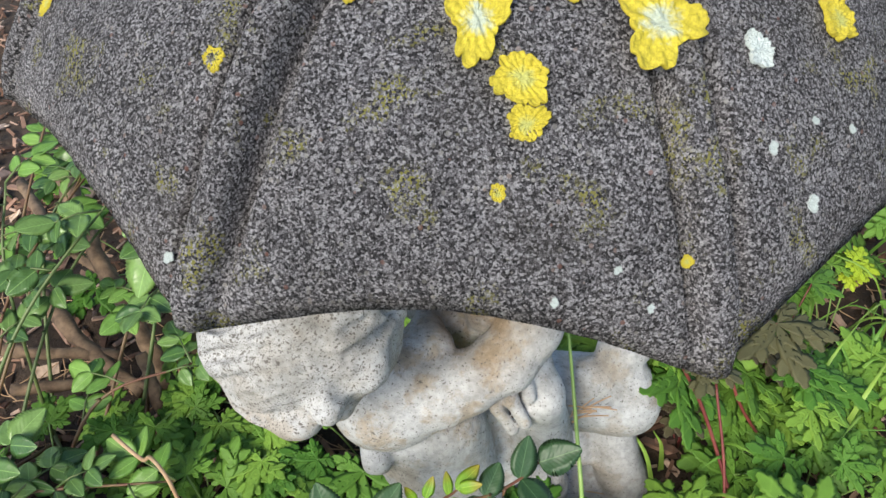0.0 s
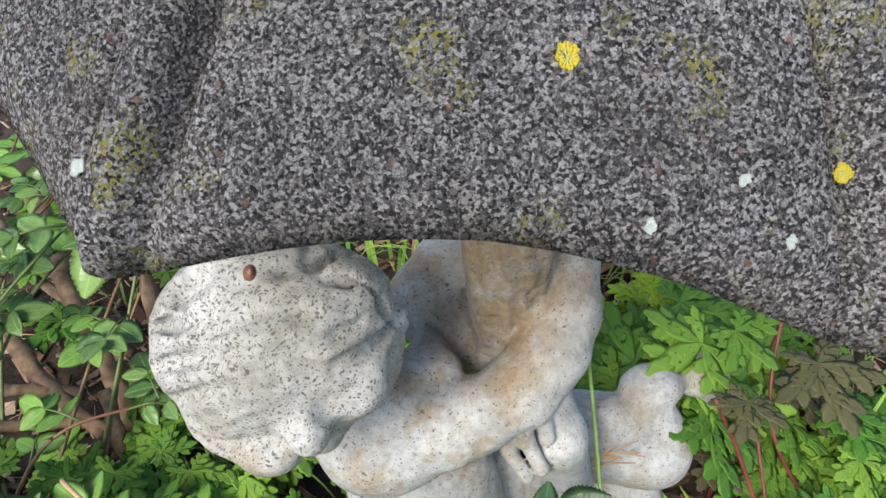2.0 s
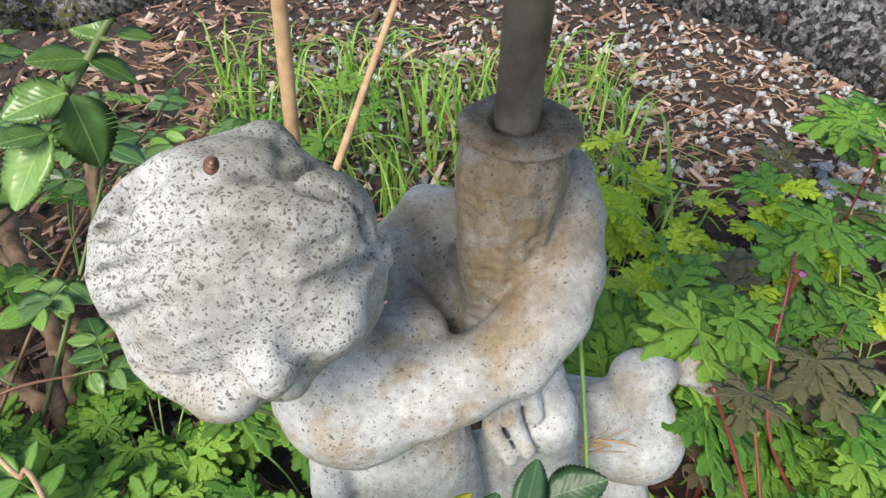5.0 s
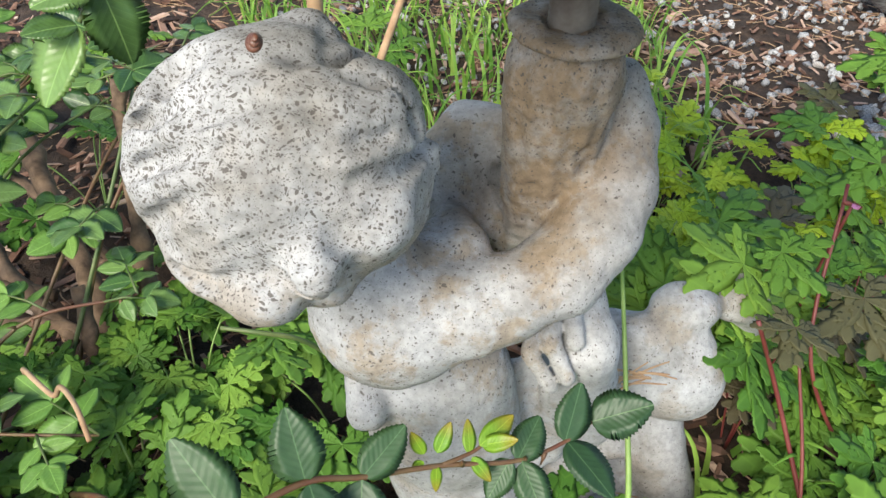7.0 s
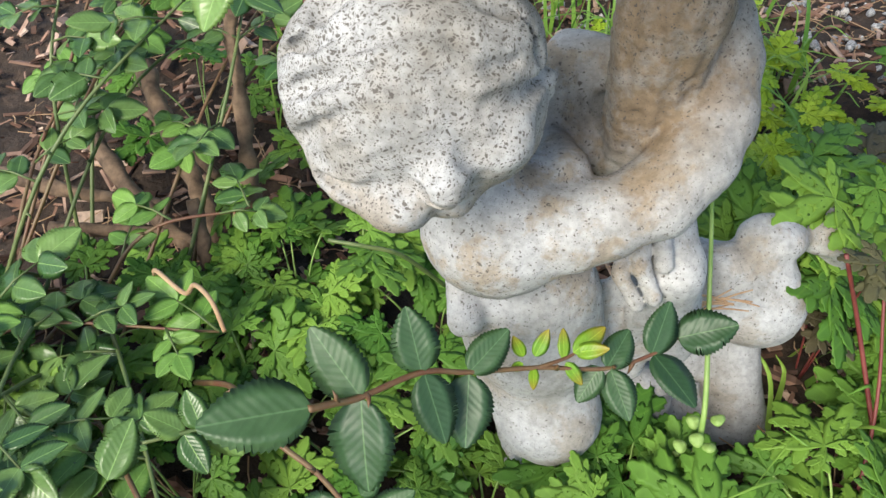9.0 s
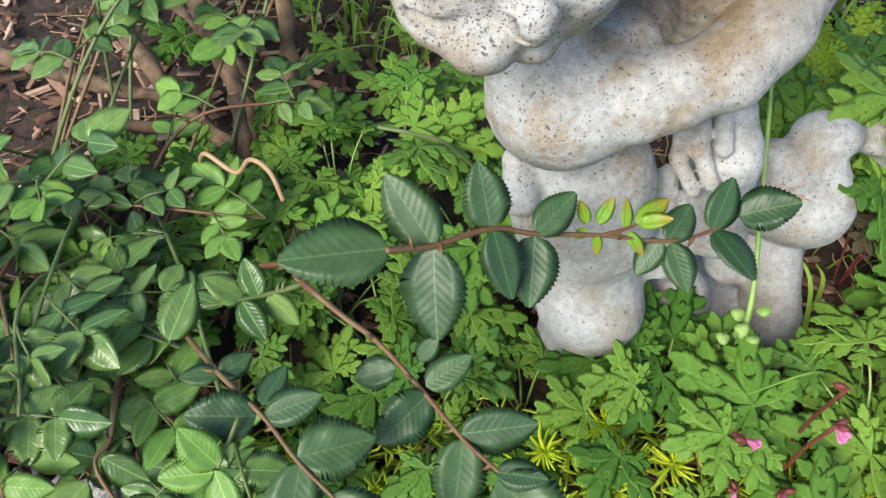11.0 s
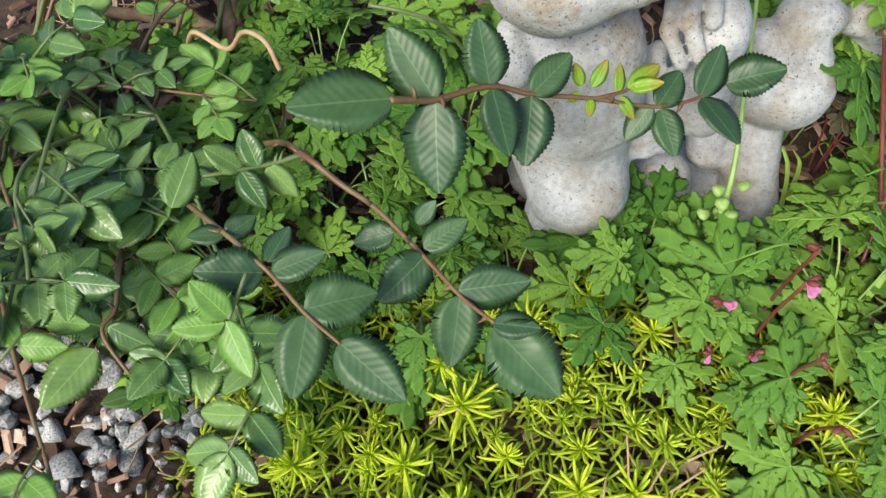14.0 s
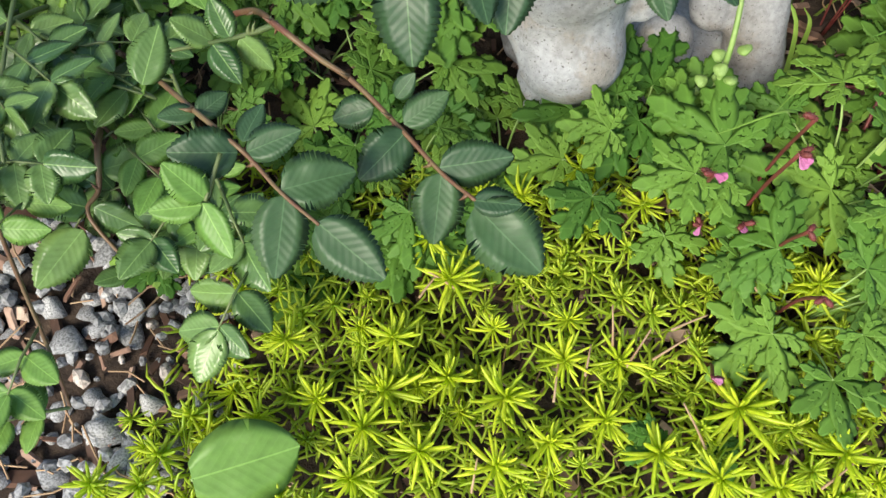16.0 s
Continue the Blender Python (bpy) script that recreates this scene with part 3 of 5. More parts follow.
def statue():
    h, lo, hi = 0.0015, (-0.16, -0.12, 0.0), (0.16, 0.11, 0.385)
    axes = [np.arange(a, b, h, dtype=np.float32) for a, b in zip(lo, hi)]
    P = np.stack(np.meshgrid(*axes, indexing="ij"), -1)
    F = np.full(P.shape[:3], 0.05, np.float32)
    # torso, hip and the folded thigh
    F = blend(F, P, lo, h, ellipsoid, (-0.0455, -0.0121, 0.1628), (0.0406, 0.0333, 0.0476), (0, 0, 0), k=0.012)
    F = blend(F, P, lo, h, ellipsoid, (-0.0393, -0.0191, 0.1360), (0.0395, 0.0329, 0.0395), (0, 0, 0), k=0.012)
    F = blend(F, P, lo, h, ellipsoid, (-0.0364, -0.0056, 0.1012), (0.0373, 0.0341, 0.0538), (0, 0, 0), k=0.014)
    F = blend(F, P, lo, h, capsule, (-0.0345, -0.0153, 0.0907), (-0.0259, -0.0307, 0.0735), 0.0361, 0.0336, k=0.01)
    F = blend(F, P, lo, h, capsule, (-0.0319, -0.0279, 0.0394), (-0.0256, -0.0279, -0.0035), 0.0241, 0.025, k=0.008)
    # the tan hem that stands off the torso
    F = blend(F, P, lo, h, capsule, (-0.0819, -0.0267, 0.1884), (-0.0770, -0.0408, 0.1756), 0.0077, 0.0101, k=0.006)
    # the other knee, shin and foot
    F = blend(F, P, lo, h, capsule, (0.0451, 0.0427, 0.1249), (0.0998, 0.0412, 0.1115), 0.0289, 0.0315, k=0.012)
    F = blend(F, P, lo, h, capsule, (0.0949, 0.0494, 0.0835), (0.1007, 0.0292, 0.0474), 0.0195, 0.0194, k=0.006)
    F = blend(F, P, lo, h, capsule, (0.1007, 0.0292, 0.0474), (0.1148, 0.0192, 0.0006), 0.0194, 0.024, k=0.006)
    F = blend(F, P, lo, h, capsule, (0.0605, 0.0515, 0.0873), (0.0730, 0.0350, 0.0484), 0.0171, 0.0163, k=0.006)
    # a ball and the low plinth
    F = blend(F, P, lo, h, ellipsoid, (0.040, 0.008, 0.036), (0.0215, 0.0215, 0.026), (0, 0, 0), k=0.004)
    F = blend(F, P, lo, h, ellipsoid, (0.03, 0.030, 0.004), (0.100, 0.050, 0.018), (0, 0, 0), k=0.008)
    # drapery falling over the lap in upright folds
    F = blend(F, P, lo, h, capsule, (-0.0115, -0.0019, 0.1562), (-0.0093, -0.0128, 0.0975), 0.0055, 0.0078, k=0.004)
    F = blend(F, P, lo, h, capsule, (-0.0038, 0.0017, 0.1582), (0.0033, -0.0136, 0.0951), 0.0055, 0.0078, k=0.004)
    F = blend(F, P, lo, h, capsule, (0.0045, 0.0053, 0.1602), (0.0127, -0.0123, 0.0949), 0.0055, 0.0078, k=0.004)
    F = blend(F, P, lo, h, capsule, (0.0151, -0.0055, 0.1495), (0.0221, -0.0082, 0.0971), 0.0055, 0.0078, k=0.004)
    F = blend(F, P, lo, h, ellipsoid, (0.0064, 0.0030, 0.1089), (0.0233, 0.0159, 0.0247), (0, 0, 0), k=0.008)
    # the hand that hangs on the lap, its fingers and forearm
    F = blend(F, P, lo, h, capsule, (0.0251, 0.0123, 0.2026), (0.0310, -0.0014, 0.1806), 0.0137, 0.0147, k=0.008)
    F = blend(F, P, lo, h, capsule, (0.0310, -0.0014, 0.1806), (0.0399, -0.0022, 0.1248), 0.0147, 0.0178, k=0.01)
    F = blend(F, P, lo, h, capsule, (0.0015, 0.0014, 0.2005), (0.0007, -0.0141, 0.1899), 0.005, 0.0044, k=0.0022)
    F = blend(F, P, lo, h, capsule, (0.0007, -0.0141, 0.1899), (0.0111, -0.0231, 0.1757), 0.0044, 0.0039, k=0.0022)
    F = blend(F, P, lo, h, capsule, (0.0104, 0.0022, 0.2052), (0.0111, -0.0135, 0.1944), 0.0053, 0.005, k=0.0022)
    F = blend(F, P, lo, h, capsule, (0.0111, -0.0135, 0.1944), (0.0192, -0.0218, 0.1809), 0.005, 0.0042, k=0.0022)
    F = blend(F, P, lo, h, capsule, (0.0202, 0.0025, 0.2096), (0.0219, -0.0125, 0.1968), 0.0052, 0.0049, k=0.0022)
    # the crouched companion behind the knee
    F = blend(F, P, lo, h, ellipsoid, (0.1009, 0.0549, 0.1536), (0.0211, 0.0170, 0.0136), (0, 0, 0), k=0.008)
    F = blend(F, P, lo, h, ellipsoid, (0.1362, 0.0703, 0.1480), (0.0203, 0.0175, 0.0126), (0, 0, 0), k=0.008)
    F = blend(F, P, lo, h, capsule, (0.1434, 0.0671, 0.1443), (0.1733, 0.0803, 0.0844), 0.0119, 0.0156, k=0.008)
    F = blend(F, P, lo, h, capsule, (0.0739, 0.0381, 0.1446), (0.1047, 0.0438, 0.1330), 0.0135, 0.0138, k=0.01)
    # shoulder, chest and neck
    F = blend(F, P, lo, h, ellipsoid, (-0.0649, -0.0367, 0.2341), (0.0316, 0.0252, 0.0293), (0, 0, 0), k=0.014)
    F = blend(F, P, lo, h, capsule, (-0.0624, -0.0364, 0.2374), (-0.0341, -0.0399, 0.2453), 0.0267, 0.0185, k=0.012)
    F = blend(F, P, lo, h, capsule, (-0.0584, -0.0232, 0.2446), (-0.0353, -0.0166, 0.2592), 0.017, 0.0124, k=0.01)
    F = blend(F, P, lo, h, capsule, (-0.0770, -0.0304, 0.2442), (-0.0805, -0.0258, 0.2717), 0.0214, 0.0226, k=0.012)
    F = blend(F, P, lo, h, capsule, (-0.0398, -0.0011, 0.2584), (-0.0490, -0.0161, 0.2449), 0.0104, 0.0148, k=0.01)
    # upper arm, elbow and raised forearm in one bend
    F = blend(F, P, lo, h, capsule, (-0.0342, -0.0393, 0.2460), (-0.0157, -0.0348, 0.2493), 0.0176, 0.0172, k=0.006)
    F = blend(F, P, lo, h, capsule, (-0.0157, -0.0348, 0.2493), (0.0041, -0.0264, 0.2555), 0.0172, 0.0178, k=0.006)
    F = blend(F, P, lo, h, capsule, (0.0041, -0.0264, 0.2555), (0.0191, -0.0127, 0.2676), 0.0178, 0.0182, k=0.006)
    F = blend(F, P, lo, h, capsule, (0.0191, -0.0127, 0.2676), (0.0267, 0.0025, 0.2814), 0.0182, 0.0176, k=0.006)
    F = blend(F, P, lo, h, capsule, (0.0267, 0.0025, 0.2814), (0.0298, 0.0178, 0.2968), 0.0176, 0.0148, k=0.006)
    F = blend(F, P, lo, h, capsule, (0.0298, 0.0178, 0.2968), (0.0287, 0.0296, 0.3128), 0.0148, 0.0118, k=0.006)
    # the staff sleeve with its collar
    F = blend(F, P, lo, h, sleeve, (-0.0018, 0.0140, 0.2489), (0.001, 0.006, 0.330), 0.0165, 0.0232, k=0.003)
    F = blend(F, P, lo, h, collar, (0.0015, 0.005, 0.318), (0.0015, 0.005, 0.345), 0.0252, k=0.004)
    # thumb and the knuckle over the hollow of the fist
    F = blend(F, P, lo, h, capsule, (0.0070, 0.0040, 0.2995), (0.0113, -0.0043, 0.2874), 0.0046, 0.006, k=0.004)
    F = blend(F, P, lo, h, capsule, (0.0175, 0.0149, 0.3206), (0.0281, 0.0167, 0.3135), 0.0058, 0.005, k=0.006)
    F = hollow(F, P, lo, h, (0.0202, -0.0029, 0.3157), (0.0275, 0.0058, 0.3223), 0.0042, 0.004)
    F = hollow(F, P, lo, h, (0.0074, -0.0073, 0.3109), (0.0096, -0.0127, 0.2990), 0.0016, 0.002)
    # the back between the arms
    F = blend(F, P, lo, h, capsule, (-0.0263, 0.0432, 0.2507), (-0.0174, 0.0191, 0.2315), 0.0172, 0.017, k=0.01)
    # the far arm
    F = blend(F, P, lo, h, capsule, (-0.0482, 0.0287, 0.2572), (-0.0330, 0.0461, 0.2763), 0.0138, 0.0133, k=0.01)
    F = blend(F, P, lo, h, capsule, (-0.0330, 0.0461, 0.2763), (-0.0075, 0.0373, 0.2814), 0.0128, 0.0129, k=0.008)
    F = blend(F, P, lo, h, capsule, (-0.0458, 0.0342, 0.2632), (-0.0343, 0.0166, 0.2437), 0.016, 0.0133, k=0.01)
    # the head, with combed locks pressed in as shallow creases
    w = window(P, lo, h, [(-0.0955, -0.0545, 0.3285)], 0.062)
    Q = P[w]
    H = ellipsoid(Q, (-0.0955, -0.0545, 0.3285), (0.0455, 0.0415, 0.0415), (0, 18, 10))
    H = join(H, ellipsoid(Q, (-0.072, -0.044, 0.313), (0.024, 0.027, 0.030)), 0.012)
    for c, r, k in (((-0.0885, -0.0310, 0.3560), 0.0100, 0.006), ((-0.0680, -0.0500, 0.3430), 0.0165, 0.010), ((-0.0800, -0.0910, 0.3190), 0.0105, 0.005), ((-0.0960, -0.0860, 0.3030), 0.0115, 0.005), ((-0.1120, -0.0760, 0.3100), 0.0140, 0.010),
                    ((-0.0640, -0.0740, 0.3230), 0.0120, 0.008), ((-0.0495, -0.0430, 0.3260), 0.0052, 0.003), ((-0.0480, -0.0410, 0.3190), 0.0034, 0.003), ((-0.0790, -0.0800, 0.3000), 0.0070, 0.005)):
        H = join(H, np.linalg.norm(Q - np.array(c, np.float32), axis=-1) - r, k)
    rel = Q - np.array((-0.0925, -0.054, 0.3270), np.float32)
    swirl = np.arctan2(rel[..., 2] - 0.5 * rel[..., 1] - 0.012, rel[..., 0] + 0.012)
    along = 0.62 * rel[..., 1] + 0.78 * rel[..., 2] + 0.006 * np.sin(1.5 * swirl)
    warp = soft_noise(Q, 20, 1)
    strand = (1 - np.abs(np.sin(330 * along + 4 * swirl + 5.0 * warp))) ** 2
    H = H + 0.0010 * strand * np.clip(0.5 + soft_noise(Q, 30, 6), 0, 1) - 0.0018 * soft_noise(Q, 34, 5) - 0.0012 * soft_noise(Q, 75, 15)
    creases = (
        ([(-0.079, -0.091, 0.347), (-0.068, -0.087, 0.342), (-0.057, -0.075, 0.339), (-0.051, -0.051, 0.332)], 0.0016, 0.0034),
        ([(-0.104, -0.098, 0.325), (-0.090, -0.099, 0.332), (-0.077, -0.095, 0.334), (-0.070, -0.091, 0.327)], 0.0016, 0.0036),
        ([(-0.087, -0.097, 0.317), (-0.078, -0.092, 0.312), (-0.069, -0.085, 0.310)], 0.0012, 0.0026),
        ([(-0.121, -0.065, 0.363), (-0.116, -0.062, 0.367)], 0.003, 0.003),
        ([(-0.073, -0.063, 0.366), (-0.060, -0.058, 0.355), (-0.052, -0.057, 0.339)], 0.0014, 0.0022),
        ([(-0.112, -0.082, 0.359), (-0.092, -0.079, 0.365), (-0.073, -0.076, 0.360)], 0.0016, 0.0022),
        ([(-0.131, -0.079, 0.340), (-0.110, -0.088, 0.354), (-0.092, -0.091, 0.353), (-0.082, -0.093, 0.346)], 0.0016, 0.0022),
        ([(-0.131, -0.080, 0.322), (-0.107, -0.095, 0.344), (-0.088, -0.096, 0.342)], 0.0014, 0.0022),
        ([(-0.092, -0.062, 0.372), (-0.079, -0.060, 0.369), (-0.063, -0.038, 0.354)], 0.0016, 0.0026),
        ([(-0.122, -0.086, 0.311), (-0.108, -0.094, 0.311), (-0.096, -0.099, 0.325)], 0.0014, 0.0024),
        ([(-0.085, -0.086, 0.358), (-0.071, -0.082, 0.354), (-0.059, -0.069, 0.349)], 0.0013, 0.0018),
        ([(-0.114, -0.095, 0.327), (-0.097, -0.098, 0.337), (-0.080, -0.095, 0.339)], 0.0013, 0.002),
        ([(-0.135, -0.065, 0.345), (-0.116, -0.077, 0.361), (-0.104, -0.074, 0.368)], 0.0014, 0.002),
        ([(-0.079, -0.035, 0.365), (-0.077, -0.056, 0.369), (-0.084, -0.064, 0.370)], 0.0014, 0.0026),
    )
    at = (lo[0] + h * w[0].start, lo[1] + h * w[1].start, lo[2] + h * w[2].start)
    for line, r, k in creases:
        soft = smooth_line(line, 4) if len(line) > 2 else [Vector(v) for v in line]
        for a, b in zip(soft, soft[1:]):
            H = hollow(H, Q, at, h, tuple(a), tuple(b), r * 2.1, k)
    F[w] = join(F[w], H, 0.004)
    near = np.abs(F) < 0.006
    F[near] += 0.0005 * soft_noise(P[near], 130, 7) + 0.0009 * soft_noise(P[near], 50, 8) + 0.0003 * soft_noise(P[near], 330, 11)
    verts, quads = skin_of(F, lo, h)
    me = bpy.data.meshes.new("statue")
    me.from_pydata(verts.tolist(), [], quads.tolist())
    me.materials.append(STONE)
    me.polygons.foreach_set("use_smooth", [True] * len(me.polygons))
    return tagged(put("statue", me), "pitted pale cast-stone garden statue of a seated figure", "statue")


statue()

# ---- umbrella ----
LEAN_UMBRELLA = pose(0, 0.0115, 0.50, 0, 5.5, 0) @ pose(0, 0, -0.50)
RIB_ANGLE, RIBS, DOME, APEX = radians(-117.4), 8, 0.205, 0.548


def rim_radius(phi):
    k = ((phi - RIB_ANGLE) / (2 * math.pi / RIBS)) % 1
    return 0.1710 + 0.0122 * (1.05 - math.sqrt((1 - abs(2 * k - 1)) ** 2 + 0.012)) ** 2.0


def dome_point(phi, r, out=0.0):
    a = math.asin(min(0.985, r / DOME))
    d = Vector((math.sin(a) * math.cos(phi), math.sin(a) * math.sin(phi), math.cos(a)))
    return Vector((0, 0, APEX - DOME)) + d * (DOME + out)


def rib_height(phi, r):
    k = ((phi - RIB_ANGLE) / (2 * math.pi / RIBS) + 0.5) % 1 - 0.5
    s = k * (2 * math.pi / RIBS) * r
    e = math.exp(-(abs(s) / 0.0052) ** 4) * 0.0050
    g = -0.0072 * math.exp(-((s - 0.0074) / 0.0023) ** 2) - 0.0066 * math.exp(-((s + 0.0068) / 0.0014) ** 2)
    return e + g * min(1.0, max(0.0, (0.180 - r) / 0.014))


def umbrella():
    top = thing("stone_umbrella", "weathered grey concrete umbrella with raised ribs and scalloped rim", "umbrella")
    bm = bmesh.new()
    n, rings = 8 * 84, 52
    outer, inner = [], []
    for i in range(rings + 1):
        f = i / rings
        ro, ri = [], []
        for k in range(n):
            t = k * RIBS / n
            phi = RIB_ANGLE + (t - 0.82 * math.sin(2 * math.pi * t) / (2 * math.pi)) * 2 * math.pi / RIBS
            R = rim_radius(phi)
            r = 0.006 + (R - 0.006) * f
            edge = max(0.0, (f - 0.955) / 0.045)
            p = dome_point(phi, r)
            rough = 0.0007 * noise.noise(p * 160) + 0.0004 * noise.noise(p * 420) + 0.0012 * noise.noise(p * 30)
            ro.append(bm.verts.new(dome_point(phi, r, rib_height(phi, r) + rough - 0.0035 * edge ** 2)))
            ri.append(bm.verts.new(dome_point(phi, r * 0.985, -0.011 + 0.003 * edge ** 2)))
        outer.append(ro)
        inner.append(ri)
    for i in range(rings):
        for k in range(n):
            j = (k + 1) % n
            bm.faces.new((outer[i][k], outer[i + 1][k], outer[i + 1][j], outer[i][j]))
            bm.faces.new((inner[i][k], inner[i][j], inner[i + 1][j], inner[i + 1][k]))
    for k in range(n):
        j = (k + 1) % n
        bm.faces.new((outer[-1][k], inner[-1][k], inner[-1][j], outer[-1][j]))
    bm.faces.new(outer[0])
    bm.faces.new(inner[0][::-1])
    bm.transform(LEAN_UMBRELLA)
    part("canopy", bm, CONCRETE, top)
    rod = bmesh.new()
    levels = [0.335 + 0.0011 * k for k in range(42)] + [0.385, 0.42, 0.46, 0.50, 0.535]
    radii = [0.0084 + (0.0004 * (k % 2)) for k in range(42)] + [0.0088] * 5
    tube(rod, [(0.0, 0.004, z) for z in levels], radii, 24)
    part("rod", rod, RUST, top, "threaded rusty steel rod")


umbrella()


def lichen_mesh(seed, mat):
    """One crinkled sheet with a ragged, lobed margin that stands off the stone, radius about 1."""
    bm = bmesh.new()
    n, rings = 132, 18
    off = Vector((seed * 3.7, seed * 1.9, 0))
    rows = [[bm.verts.new((0, 0, 0.10))] * n]
    for i in range(1, rings + 1):
        f = i / rings
        row = []
        for k in range(n):
            a = 2 * math.pi * k / n
            d = Vector((math.cos(a), math.sin(a), 0))
            lobe = abs(math.sin(5.5 * a + 2.2 * noise.noise(d * 1.6 + off))) ** 0.45
            notch = 0.55 + 0.45 * abs(math.sin(13 * a + 4 * noise.noise(d * 2.3 + off))) ** 0.5
            reach = (0.82 + 0.45 * noise.noise(d * 1.1 + off)) * (1 - 0.22 * (1 - lobe) * f ** 2) * (1 - 0.12 * (1 - notch) * f ** 4)
            p = d * f * reach
            crease = math.sin(16 * a + 3 * noise.noise(p * 3 + off)) * f
            z = 0.05 + 0.13 * abs(noise.noise(p * 3.4 + off)) + 0.07 * noise.noise(p * 9 + off) + 0.04 * crease + 0.09 * f ** 4
            row.append(bm.verts.new((p.x, p.y, z)))
        rows.append(row)
    rows.append([bm.verts.new((v.co.x * 0.97, v.co.y * 0.97, -0.08)) for v in rows[-1]])
    for i, (r0, r1) in enumerate(zip(rows, rows[1:])):
        for k in range(n):
            j = (k + 1) % n
            bm.faces.new((r0[0], r1[k], r1[j]) if i == 0 else (r0[k], r1[k], r1[j], r0[j]))
    return mesh_of("lichen", bm, mat)


LICHEN_SPOTS = [(-0.0103, -0.1220, 0.0120, 0), (0.0001, -0.1333, 0.0091, 0), (0.0016, -0.1415, 0.0062, 0), (0.0318, -0.1214, 0.0137, 0), (0.0905, -0.0977, 0.0085, 0), (-0.0755, -0.1183, 0.0040, 0), (-0.0049, -0.1527, 0.0027, 0), (0.0424, -0.1592, 0.0022, 0), (-0.0410, -0.1142, 0.0029, 0), (0.0128, -0.1164, 0.0026, 0), (0.1182, -0.0608, 0.0131, 0), (-0.0303, -0.1050, 0.0105, 0), (-0.1429, -0.0606, 0.0065, 0), (0.0617, -0.1173, 0.0061, 1), (0.0656, -0.1353, 0.0021, 1), (0.0791, -0.1409, 0.0027, 1), (0.0248, -0.1627, 0.0014, 1), (0.0339, -0.1672, 0.0014, 1), (-0.0874, -0.1496, 0.0022, 1), (0.0097, -0.1684, 0.0016, 1), (0.0933, -0.1215, 0.0016, 1), (0.0795, -0.1255, 0.0015, 1)]


def lichens():
    yellow = [lichen_mesh(k, LICHEN_YELLOW) for k in range(3)]
    old = lichen_mesh(5, LICHEN_OLD)
    pale = [lichen_mesh(9, LICHEN_GREY)]
    rng = random.Random(4)
    spots = LICHEN_SPOTS
    for x, y, size, kind in spots:
        phi, r = math.atan2(y, x), math.hypot(x, y)
        lift = max(rib_height(phi + k * size / r, r) for k in (-0.6, 0, 0.6))
        p = dome_point(phi, r, 0.0006 + max(0.0, lift))
        d = (p - Vector((0, 0, APEX - DOME))).normalized()
        m = LEAN_UMBRELLA @ Matrix.Translation(p) @ d.to_track_quat("Z", "Y").to_matrix().to_4x4() @ pose(0, 0, 0, 0, 0, rng.uniform(0, 360)) @ Matrix.Diagonal((size, size * rng.uniform(0.75, 1.0), min(size, 0.008) * 0.9, 1))
        ob = put("lichen", (old if size > 0.0115 else rng.choice(yellow)) if kind == 0 else pale[0], None, m)
        tagged(ob, "crinkled yellow lichen rosette on concrete" if kind == 0 else "small pale grey lichen tuft on concrete", "lichen", "lichens on the umbrella")


lichens()

# ---- rose bush ----
rose = thing("rose_bush", "climbing rose with dark green serrated leaves beside the statue", "rose bush")


def cane(points, r0, r1, mat, parent, thorns=0, seed=1, name="cane", label=""):
    bm = bmesh.new()
    line = smooth_line(points, 16 if mat is WOOD else 8)
    k = len(line) - 1
    tube(bm, line, [r0 + (r1 - r0) * i / k for i in range(k + 1)], 14 if mat is WOOD else 8)
    if mat is WOOD:
        for v in bm.verts:
            v.co += Vector((noise.noise(v.co * 70), noise.noise(v.co * 70 + Vector((9, 0, 0))), noise.noise(v.co * 70 + Vector((0, 9, 0))))) * r0 * 0.55
    rng = random.Random(seed)
    for _ in range(thorns):
        i = rng.randrange(1, k)
        a = rng.uniform(0, 6.28)
        d = (line[i + 1] - line[i - 1]).normalized() if i < k else Vector((0, 0, 1))
        side = d.cross(Vector((math.cos(a), math.sin(a), 0.5))).normalized()
        tube(bm, [line[i], line[i] + side * 0.003 - d * 0.001, line[i] + side * 0.0055 - d * 0.003], [0.0016, 0.0008, 0.0001], 5)
    return part(name, bm, mat, parent, label)


def rose_spray(points, leaves, meshes, r0, r1, mat, thorns, seed, label="", flip=22.0):
    stem = cane(points, r0, r1, mat, rose, thorns, seed, "cane", label)
    rng = random.Random(seed)
    for row in leaves:
        put("leaflet", rng.choice(meshes), stem, leaf_pose(row[:3], row[3:], rng.uniform(-flip, flip)))


